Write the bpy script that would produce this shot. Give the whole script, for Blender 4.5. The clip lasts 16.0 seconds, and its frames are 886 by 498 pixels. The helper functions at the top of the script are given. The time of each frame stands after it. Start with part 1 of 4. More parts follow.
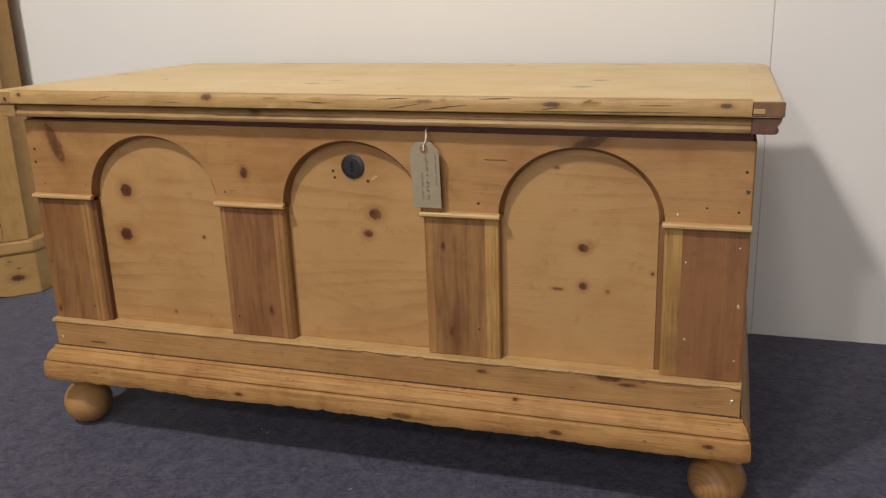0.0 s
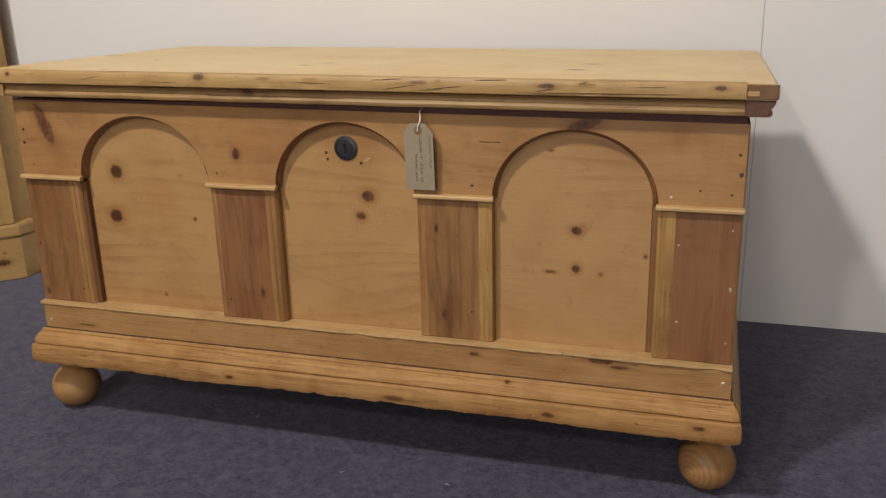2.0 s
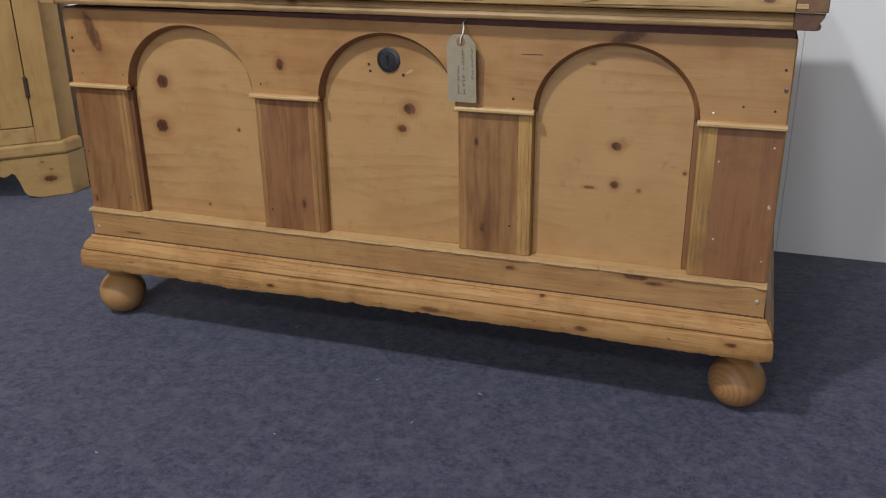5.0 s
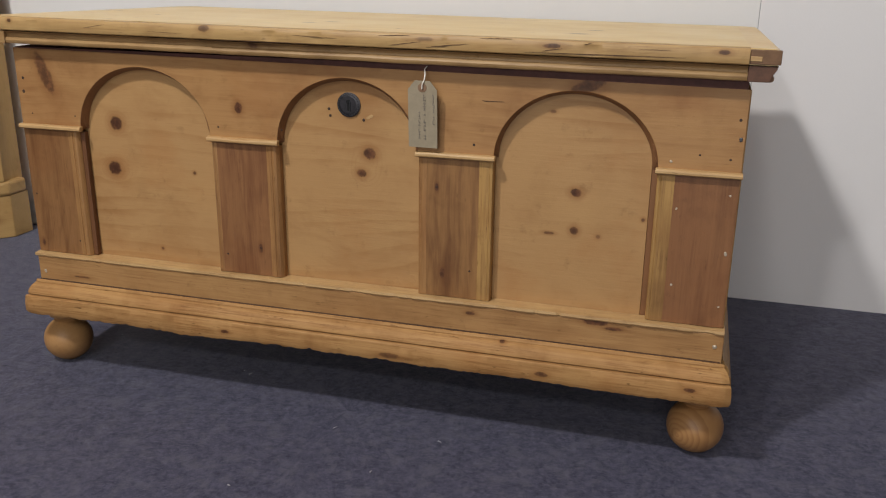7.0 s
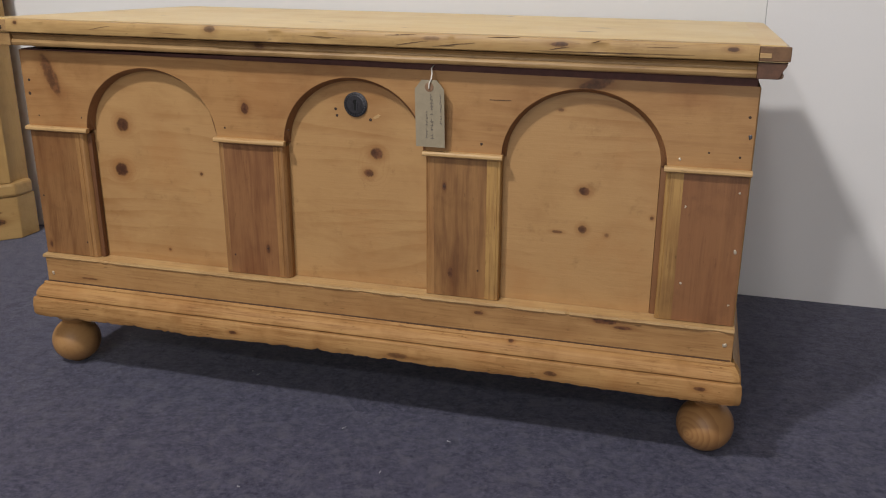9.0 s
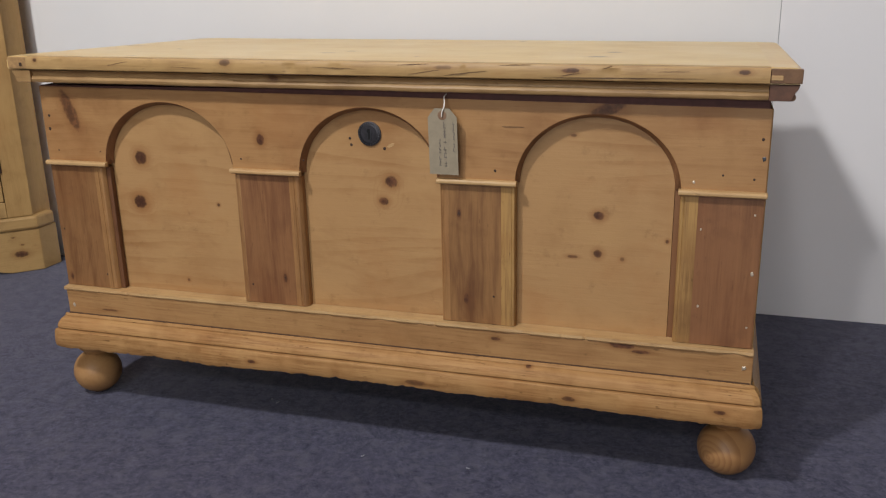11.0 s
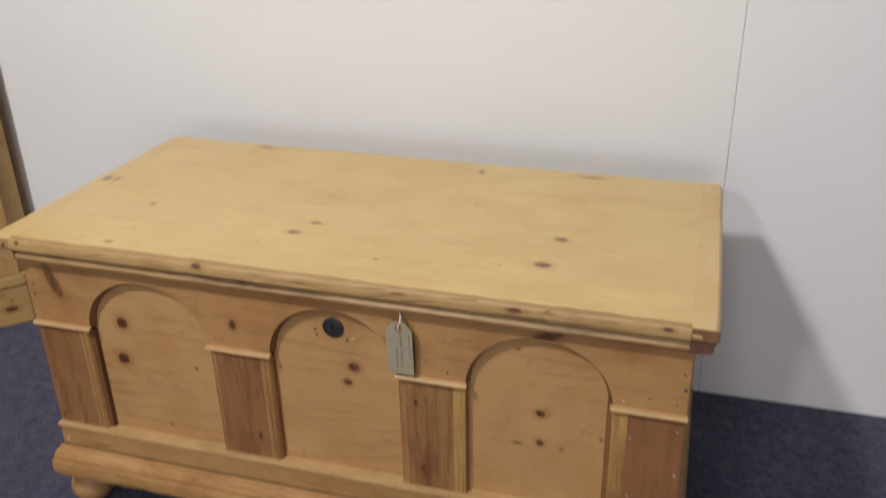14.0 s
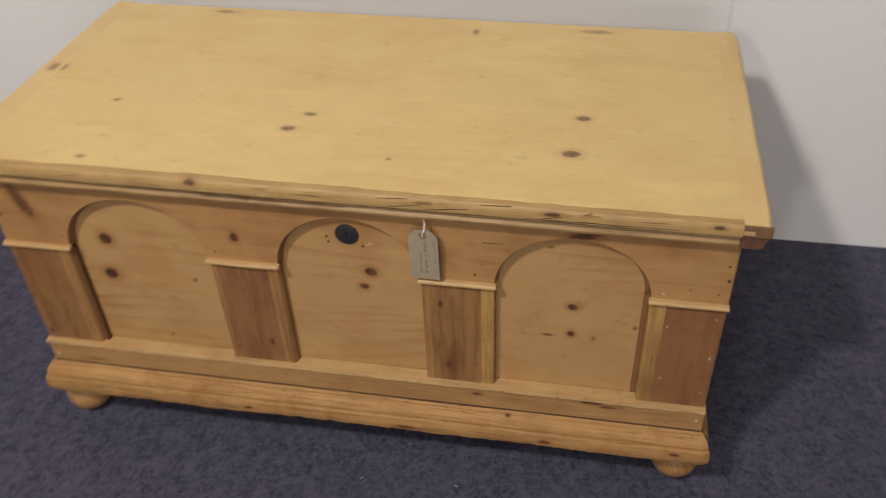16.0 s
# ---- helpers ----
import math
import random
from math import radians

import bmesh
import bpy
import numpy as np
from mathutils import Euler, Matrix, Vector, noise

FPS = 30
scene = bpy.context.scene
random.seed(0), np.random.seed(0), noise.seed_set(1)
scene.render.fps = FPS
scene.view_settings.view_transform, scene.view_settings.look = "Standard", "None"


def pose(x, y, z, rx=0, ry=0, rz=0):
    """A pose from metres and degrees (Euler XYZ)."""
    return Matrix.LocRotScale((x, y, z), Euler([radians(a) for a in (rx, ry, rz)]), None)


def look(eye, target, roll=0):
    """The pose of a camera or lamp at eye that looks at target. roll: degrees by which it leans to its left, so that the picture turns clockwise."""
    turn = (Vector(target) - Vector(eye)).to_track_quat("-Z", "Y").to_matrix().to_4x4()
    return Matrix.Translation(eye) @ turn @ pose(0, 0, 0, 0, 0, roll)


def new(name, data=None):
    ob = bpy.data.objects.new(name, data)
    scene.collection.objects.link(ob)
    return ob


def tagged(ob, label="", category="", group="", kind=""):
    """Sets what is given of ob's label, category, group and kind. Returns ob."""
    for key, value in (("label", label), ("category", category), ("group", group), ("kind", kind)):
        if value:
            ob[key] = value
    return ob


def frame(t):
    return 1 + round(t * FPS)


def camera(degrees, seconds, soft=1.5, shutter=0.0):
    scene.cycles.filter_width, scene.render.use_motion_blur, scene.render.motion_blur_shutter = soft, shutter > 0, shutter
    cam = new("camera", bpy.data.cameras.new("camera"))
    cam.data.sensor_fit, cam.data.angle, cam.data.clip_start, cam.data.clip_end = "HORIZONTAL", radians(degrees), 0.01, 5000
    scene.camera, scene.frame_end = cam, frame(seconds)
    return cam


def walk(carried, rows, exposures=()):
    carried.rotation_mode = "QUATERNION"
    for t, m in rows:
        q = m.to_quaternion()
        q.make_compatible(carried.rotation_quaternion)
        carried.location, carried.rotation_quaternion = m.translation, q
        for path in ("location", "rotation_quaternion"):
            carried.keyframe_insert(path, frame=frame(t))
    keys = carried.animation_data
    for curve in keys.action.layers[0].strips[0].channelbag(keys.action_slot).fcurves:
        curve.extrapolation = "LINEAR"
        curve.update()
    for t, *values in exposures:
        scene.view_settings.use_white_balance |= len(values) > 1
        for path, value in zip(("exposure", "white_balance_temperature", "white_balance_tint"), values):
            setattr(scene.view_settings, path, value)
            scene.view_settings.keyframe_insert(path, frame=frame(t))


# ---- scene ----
cam = camera(53.5, 16.0, soft=1.1, shutter=0.4)
PATH = [
    (0, (0.539, -1.178, 0.766), (-0.061, 0.641, 0.188), -2.0),
    (0.5, (0.524, -1.197, 0.764), (-0.116, 0.617, 0.219), -2.1),
    (1, (0.513, -1.198, 0.759), (-0.146, 0.61, 0.215), -2.2),
    (1.5, (0.515, -1.198, 0.756), (-0.112, 0.618, 0.2), -1.9),
    (2, (0.528, -1.185, 0.751), (-0.038, 0.639, 0.157), -1.4),
    (2.5, (0.534, -1.189, 0.745), (-0.016, 0.622, 0.098), -1.0),
    (3, (0.527, -1.205, 0.736), (-0.058, 0.58, 0.049), -0.9),
    (3.2, (0.522, -1.206, 0.736), (-0.079, 0.568, 0.035), -1.1),
    (5.3, (0.531, -1.217, 0.715), (-0.097, 0.541, -0.004), -0.7),
    (5.5, (0.527, -1.216, 0.717), (-0.028, 0.562, -0.011), -0.4),
    (6, (0.524, -1.202, 0.707), (0.045, 0.614, 0.02), 0.1),
    (6.5, (0.513, -1.205, 0.706), (0.01, 0.62, 0.059), 0.8),
    (7, (0.508, -1.217, 0.713), (-0.013, 0.612, 0.093), 0.7),
    (7.5, (0.506, -1.215, 0.713), (-0.032, 0.613, 0.105), 0.5),
    (8, (0.508, -1.216, 0.718), (-0.041, 0.611, 0.12), 0.4),
    (8.5, (0.504, -1.215, 0.712), (-0.039, 0.609, 0.095), 0.3),
    (8.7, (0.502, -1.213, 0.715), (-0.028, 0.61, 0.087), 0.3),
    (10.8, (0.505, -1.219, 0.719), (-0.068, 0.601, 0.12), -1.1),
    (11, (0.508, -1.212, 0.727), (-0.069, 0.612, 0.143), -1.2),
    (11.5, (0.501, -1.215, 0.732), (-0.098, 0.606, 0.162), -1.2),
    (12, (0.504, -1.21, 0.737), (-0.101, 0.618, 0.195), -1.4),
    (12.5, (0.517, -1.212, 0.748), (-0.085, 0.625, 0.232), -1.8),
    (13, (0.52, -1.196, 0.743), (-0.089, 0.651, 0.277), -2.5),
    (13.2, (0.53, -1.17, 0.779), (-0.116, 0.676, 0.364), -3.1),
    (13.4, (0.534, -1.14, 0.887), (-0.055, 0.712, 0.413), -0.7),
    (13.5, (0.543, -1.134, 0.961), (-0.039, 0.707, 0.437), -0.7),
    (13.7, (0.537, -1.114, 1.099), (-0.013, 0.704, 0.472), -0.9),
    (14, (0.544, -1.124, 1.242), (0.02, 0.603, 0.38), -1.2),
    (14.5, (0.6, -1.175, 1.331), (0.203, 0.452, 0.238), -2.1),
    (15, (0.559, -1.101, 1.328), (0.033, 0.486, 0.231), -2.5),
    (15.5, (0.485, -1.037, 1.322), (-0.072, 0.463, 0.122), -0.5),
    (16, (0.36, -0.984, 1.332), (0.05, 0.531, 0.064), -2.5),
]
walk(cam, [(t, look(eye, target, roll)) for t, eye, target, roll in PATH],
     [(0.0, -0.05, 6930, 10), (1.0, -0.07, 6900, 10), (2.5, -0.11, 6900, 10), (3.2, -0.06, 6520, 10), (5.5, -0.02, 5920, 5), (6.0, -0.02, 6200, 8), (7.5, -0.09, 6440, 9),
      (8.7, -0.08, 6440, 9), (11.0, -0.05, 6220, 10), (12.5, -0.02, 6280, 10), (13.0, 0.01, 6400, 10), (13.5, -0.02, 6450, 10), (14.0, -0.10, 6280, 10), (14.5, -0.14, 6330, 10),
      (15.0, -0.16, 6440, 10), (15.5, -0.22, 6530, 10), (16.0, -0.14, 6700, 10)])


# ---- light ----
world = bpy.data.worlds.new("world")
scene.world = world
world.use_nodes = True
world.node_tree.nodes["Background"].inputs[0].default_value = (1.0, 0.93, 0.86, 1)
world.node_tree.nodes["Background"].inputs[1].default_value = 0.01


def spot(name, eye, target, watts, size, radius, color, blend=0.6):
    data = bpy.data.lights.new(name, "SPOT")
    data.energy, data.spot_size, data.spot_blend, data.shadow_soft_size, data.color = watts, radians(size), blend, radius, color
    ob = new(name, data)
    ob.matrix_world = look(eye, target)
    return ob


def overhead_fill(name, x, y, w, d, watts, color):
    data = bpy.data.lights.new(name, "AREA")
    data.shape, data.size, data.size_y, data.energy, data.color = "RECTANGLE", w, d, watts, color
    ob = new(name, data)
    ob.matrix_world = look((x, y, 2.96), (x, y + 0.001, 0.0))
    return ob


WARM = (1.0, 0.97, 0.94)
spot("ceiling_spot", (-0.72, -1.70, 2.85), (0.25, -0.10, 0.2), 236, 110, 0.105, WARM)
spot("ceiling_spot", (-0.57, -3.40, 2.40), (0.1, 0.35, 0.4), 100, 80, 0.105, WARM)
# soft overhead fill, added without a known fitting there
overhead_fill("fill_strip", 0.2, -1.7, 0.3, 1.2, 13, (1.0, 0.97, 0.95))
# fill lamp added out of view, standing in an opening of the wall opposite
fill_data = bpy.data.lights.new("unseen_fill", "AREA")
fill_data.shape, fill_data.size, fill_data.size_y, fill_data.energy, fill_data.color = "RECTANGLE", 2.3, 1.3, 60, (1.0, 0.98, 0.96)
new("unseen_fill", fill_data).matrix_world = look((0.8, -5.02, 1.25), (0.8, 0.0, 1.25))

# ---- materials ----


def graph(name):
    m = bpy.data.materials.new(name)
    m.use_nodes = True
    nt = m.node_tree
    return m, nt, nt.nodes["Principled BSDF"]


def add(nt, kind, **kw):
    n = nt.nodes.new(kind)
    for k, v in kw.items():
        n.inputs[k].default_value = v
    return n


def math_node(nt, op, a, b=None, c=None):
    n = nt.nodes.new("ShaderNodeMath")
    n.operation = op
    for i, v in enumerate((a, b, c)):
        if v is None:
            continue
        if isinstance(v, (int, float)):
            n.inputs[i].default_value = v
        else:
            nt.links.new(v, n.inputs[i])
    return n.outputs[0]


def mix(nt, f, a, b, blend="MIX"):
    n = nt.nodes.new("ShaderNodeMix")
    n.data_type, n.blend_type = "RGBA", blend
    for sock, v in ((n.inputs[0], f), (n.inputs[6], a), (n.inputs[7], b)):
        if isinstance(v, (int, float)):
            sock.default_value = v
        elif isinstance(v, tuple):
            sock.default_value = (*v, 1)
        else:
            nt.links.new(v, sock)
    return n.outputs[2]


def ramp(nt, fac, lo, hi):
    n = nt.nodes.new("ShaderNodeMapRange")
    n.interpolation_type = "SMOOTHSTEP"
    n.inputs[1].default_value, n.inputs[2].default_value = lo, hi
    nt.links.new(fac, n.inputs[0])
    return n.outputs[0]


def noise_tex(nt, vec, scale, detail=4.0, rough=0.55):
    n = nt.nodes.new("ShaderNodeTexNoise")
    n.inputs["Scale"].default_value, n.inputs["Detail"].default_value, n.inputs["Roughness"].default_value = scale, detail, rough
    nt.links.new(vec, n.inputs["Vector"])
    return n.outputs[0]


def stretch(nt, vec, scale, loc=(0, 0, 0)):
    n = nt.nodes.new("ShaderNodeMapping")
    n.inputs["Scale"].default_value, n.inputs["Location"].default_value = scale, loc
    nt.links.new(vec, n.inputs["Vector"])
    return n.outputs[0]


def pine(name, light, dark, along="x", across="z", knots=(), ring=55.0, contrast=0.55, stain=0.35, rough=0.48, seed=0.0, streak=0.5, dirt=0.25, redden=0.38, grit=0.25, figure=(), weave=1.0, gloss=0.35):
    """Waxed pine: growth lines along one axis, bent round the knots given as (along, across, half length, half width, depth of tone)."""
    m, nt, bsdf = graph(name)
    tc = nt.nodes.new("ShaderNodeTexCoord").outputs["Object"]
    sep = nt.nodes.new("ShaderNodeSeparateXYZ")
    nt.links.new(tc, sep.inputs[0])
    u, v = sep.outputs["xyz".index(along)], sep.outputs["xyz".index(across)]
    third = sep.outputs["xyz".index(({"x", "y", "z"} - {along, across}).pop())]
    sc = [1.0, 1.0, 1.0]
    sc["xyz".index(along)] = 0.12
    warp = noise_tex(nt, stretch(nt, tc, tuple(sc), (seed, seed * 1.7, seed * 0.6)), 9.0, 3.0)
    line = math_node(nt, "ADD", v, math_node(nt, "MULTIPLY", third, 0.8))
    sb = [2.2, 2.2, 2.2]
    sb["xyz".index(along)] = 0.55
    sway = noise_tex(nt, stretch(nt, tc, tuple(sb), (seed * 1.3, seed, seed * 2.1)), 1.6, 2.0)
    line = math_node(nt, "ADD", line, math_node(nt, "MULTIPLY", warp, 0.07))
    line = math_node(nt, "ADD", line, math_node(nt, "MULTIPLY", sway, 0.42))
    kmask, halo, core = None, None, None
    ragged = noise_tex(nt, tc, 95.0, 5.0, 0.75)
    for ka, kc, hl, hw, depth, *lean in knots:
        a, b = math_node(nt, "SUBTRACT", u, ka), math_node(nt, "SUBTRACT", v, kc)
        if lean:
            c, d = math.cos(radians(lean[0])), math.sin(radians(lean[0]))
            a, b = (math_node(nt, "ADD", math_node(nt, "MULTIPLY", a, c), math_node(nt, "MULTIPLY", b, d)),
                    math_node(nt, "SUBTRACT", math_node(nt, "MULTIPLY", b, c), math_node(nt, "MULTIPLY", a, d)))
        du, dv = math_node(nt, "DIVIDE", a, hl), math_node(nt, "DIVIDE", b, hw)
        d = math_node(nt, "SQRT", math_node(nt, "ADD", math_node(nt, "MULTIPLY", du, du), math_node(nt, "MULTIPLY", dv, dv)))
        d = math_node(nt, "ADD", math_node(nt, "MULTIPLY", d, 1.12), math_node(nt, "MULTIPLY", math_node(nt, "SUBTRACT", ragged, 0.5), 0.85))
        near = math_node(nt, "MULTIPLY", math_node(nt, "SUBTRACT", 1.0, ramp(nt, d, 0.8, 1.25)), depth)
        glow = math_node(nt, "MULTIPLY", math_node(nt, "SUBTRACT", 1.0, ramp(nt, d, 0.8, 2.7)), depth)
        swirl = math_node(nt, "MULTIPLY", math_node(nt, "SUBTRACT", 1.0, ramp(nt, d, 0.4, 4.0)), hw * (0.3 if lean else 2.2))
        sign = math_node(nt, "MULTIPLY", math_node(nt, "TANH", math_node(nt, "MULTIPLY", dv, 1.2)), swirl)
        line = math_node(nt, "SUBTRACT", line, sign)
        mid = math_node(nt, "MULTIPLY", math_node(nt, "SUBTRACT", 1.0, ramp(nt, d, 0.15, 0.75)), depth)
        kmask = near if kmask is None else math_node(nt, "MAXIMUM", kmask, near)
        halo = glow if halo is None else math_node(nt, "MAXIMUM", halo, glow)
        core = mid if core is None else math_node(nt, "MAXIMUM", core, mid)
    saw = math_node(nt, "FRACT", math_node(nt, "MULTIPLY", line, ring))
    band = math_node(nt, "MULTIPLY", ramp(nt, saw, 0.35, 0.92), math_node(nt, "SUBTRACT", 1.0, ramp(nt, saw, 0.93, 1.0)))
    sf = [260.0, 260.0, 260.0]
    sf["xyz".index(along)] = 9.0
    fibre = noise_tex(nt, stretch(nt, tc, tuple(sf)), 1.0, 3.0, 0.6)
    swim = add(nt, "ShaderNodeTexNoise", Scale=7.0, Detail=3.0, Roughness=0.55)
    nt.links.new(stretch(nt, tc, (1, 1, 1), (seed, 0.4, seed * 1.9)), swim.inputs["Vector"])
    drift = nt.nodes.new("ShaderNodeVectorMath")
    drift.operation = "MULTIPLY_ADD"
    nt.links.new(swim.outputs["Color"], drift.inputs[0])
    drift.inputs[1].default_value = (0.075 / weave ** 1.5,) * 3
    nt.links.new(tc, drift.inputs[2])
    bent = drift.outputs[0]
    sm = [42.0, 42.0, 42.0]
    sm["xyz".index(along)] = 3.2
    lines = noise_tex(nt, stretch(nt, bent, tuple(sm), (seed, seed, seed)), 1.0, 4.0, 0.6)
    big = noise_tex(nt, stretch(nt, tc, (1, 1, 1), (seed * 2.0, 1.3, seed)), 5.5, 4.0, 0.6)
    grime = noise_tex(nt, tc, 38.0, 5.0, 0.7)
    fade = ramp(nt, noise_tex(nt, stretch(nt, tc, tuple(sb), (seed, 4.0, seed * 3.0)), 4.5, 3.0), 0.36, 0.66)
    sw = [15.0 * weave] * 3
    sw["xyz".index(along)] = 3.0
    broad = noise_tex(nt, stretch(nt, bent, tuple(sw), (seed * 3.0, seed, 2.0)), 1.0, 4.0, 0.6)
    f = math_node(nt, "MULTIPLY", math_node(nt, "MULTIPLY", band, fade), contrast * 0.62)
    f = math_node(nt, "ADD", f, math_node(nt, "MULTIPLY", math_node(nt, "SUBTRACT", lines, 0.5), streak * 1.0))
    f = math_node(nt, "ADD", f, math_node(nt, "MULTIPLY", math_node(nt, "SUBTRACT", broad, 0.47), streak * 2.3))
    f = math_node(nt, "ADD", f, math_node(nt, "MULTIPLY", math_node(nt, "SUBTRACT", fibre, 0.5), 0.2))
    f = math_node(nt, "ADD", f, math_node(nt, "MULTIPLY", math_node(nt, "SUBTRACT", big, 0.5), stain * 2.4))
    n = nt.nodes.new("ShaderNodeClamp")
    nt.links.new(f, n.inputs[0])
    f = n.outputs[0]
    col = mix(nt, f, light, dark)
    sp = [17.0, 17.0, 17.0]
    sp["xyz".index(along)] = 5.0
    rubbed = noise_tex(nt, stretch(nt, bent, tuple(sp), (seed * 0.7, 5.0, seed)), 1.0, 5.0, 0.65)
    blush = noise_tex(nt, stretch(nt, tc, (1, 1, 1), (2.0, seed, seed * 1.4)), 9.0, 4.0, 0.6)
    col = mix(nt, math_node(nt, "MULTIPLY", ramp(nt, rubbed, 0.48, 0.72), 0.55), col, tuple(min(0.9, a * k) for a, k in zip(light, (1.10, 1.14, 1.13))))
    col = mix(nt, math_node(nt, "MULTIPLY", ramp(nt, blush, 0.50, 0.72), redden), col, tuple(0.5 * (a + c) * k for a, c, k in zip(light, dark, (1.04, 0.91, 0.82))))
    sd = [430.0, 430.0, 430.0]
    sd["xyz".index(along)] = 22.0
    dash = noise_tex(nt, stretch(nt, tc, tuple(sd), (seed, 0, seed)), 1.0, 2.0, 0.5)
    patch = noise_tex(nt, tc, 14.0, 4.0, 0.6)
    sg = [330.0, 330.0, 330.0]
    sg["xyz".index(along)] = 11.0
    scratch = noise_tex(nt, stretch(nt, tc, tuple(sg), (seed * 0.3, seed, 1.0)), 1.0, 4.0, 0.7)
    pits = noise_tex(nt, stretch(nt, tc, tuple(v * 0.75 if v > 100 else v * 5.0 for v in sg), (seed, 2.0, seed)), 1.0, 3.0, 0.6)
    where = ramp(nt, noise_tex(nt, stretch(nt, tc, (1, 1, 1), (seed, seed, 6.0)), 20.0, 3.0), 0.35, 0.65)
    col = mix(nt, math_node(nt, "MULTIPLY", math_node(nt, "MULTIPLY", ramp(nt, scratch, 0.42, 0.70), math_node(nt, "MULTIPLY_ADD", where, 0.7, 0.3)), grit * 0.75), col, tuple(a * k for a, k in zip(dark, (0.70, 0.62, 0.58))))
    col = mix(nt, math_node(nt, "MULTIPLY", math_node(nt, "SUBTRACT", 1.0, ramp(nt, scratch, 0.28, 0.46)), grit * 0.5), col, tuple(min(0.9, a * 1.12) for a in light))
    col = mix(nt, math_node(nt, "MULTIPLY", math_node(nt, "MULTIPLY", ramp(nt, pits, 0.63, 0.72), where), min(1.0, grit * 0.9)), col, tuple(a * 0.35 for a in dark))
    col = mix(nt, math_node(nt, "MULTIPLY", math_node(nt, "MULTIPLY", ramp(nt, dash, 0.60, 0.74), fade), 0.14), col, tuple(c * 0.5 for c in dark))
    col = mix(nt, math_node(nt, "MULTIPLY", ramp(nt, grime, 0.58, 0.76), 0.30), col, tuple(c * 0.45 for c in dark))
    col = mix(nt, math_node(nt, "MULTIPLY", ramp(nt, patch, 0.50, 0.75), dirt), col, tuple(a * b for a, b in zip(dark, (0.72, 0.66, 0.60))))
    for ka, kc, ra, rc in figure:
        du, dv = (math_node(nt, "DIVIDE", math_node(nt, "SUBTRACT", s, k), r) for s, k, r in ((u, ka, ra), (v, kc, rc)))
        d = math_node(nt, "SQRT", math_node(nt, "ADD", math_node(nt, "MULTIPLY", du, du), math_node(nt, "MULTIPLY", dv, dv)))
        d = math_node(nt, "ADD", d, math_node(nt, "MULTIPLY", noise_tex(nt, stretch(nt, tc, (1, 1, 1), (ka, kc, seed)), 26.0, 3.0), 1.1))
        curl = ramp(nt, math_node(nt, "FRACT", math_node(nt, "MULTIPLY", d, 3.2)), 0.55, 0.95)
        zone = math_node(nt, "MULTIPLY", ramp(nt, d, 0.7, 1.1), math_node(nt, "SUBTRACT", 1.0, ramp(nt, d, 1.2, 2.3)))
        col = mix(nt, math_node(nt, "MULTIPLY", math_node(nt, "MULTIPLY", curl, zone), 0.13), col, tuple(a * k for a, k in zip(dark, (0.85, 0.75, 0.66))))
    if kmask is not None:
        warmth = tuple(a * b for a, b in zip(dark, (0.78, 0.62, 0.52)))
        deep = (0.075, 0.025, 0.014)
        col = mix(nt, math_node(nt, "MULTIPLY", halo, 0.5), col, warmth)
        heart = mix(nt, ramp(nt, noise_tex(nt, tc, 95.0, 3.0, 0.6), 0.38, 0.66), tuple(a * 0.6 for a in deep), (0.140, 0.053, 0.023))
        col = mix(nt, math_node(nt, "MULTIPLY", kmask, 0.88), col, heart)
        col = mix(nt, math_node(nt, "MULTIPLY", core, 0.45), col, tuple(a * 0.6 for a in deep))
    nt.links.new(col, bsdf.inputs["Base Color"])
    r = math_node(nt, "ADD", rough, math_node(nt, "MULTIPLY", math_node(nt, "SUBTRACT", big, 0.5), 0.3))
    nt.links.new(r, bsdf.inputs["Roughness"])
    bsdf.inputs["Specular IOR Level"].default_value = gloss
    bump = nt.nodes.new("ShaderNodeBump")
    bump.inputs["Strength"].default_value, bump.inputs["Distance"].default_value = 0.32, 0.0012
    hgt = math_node(nt, "ADD", math_node(nt, "MULTIPLY", fibre, 0.5), math_node(nt, "ADD", lines, math_node(nt, "MULTIPLY", grime, 0.6)))
    nt.links.new(hgt, bump.inputs["Height"])
    nt.links.new(bump.outputs[0], bsdf.inputs["Normal"])
    return m


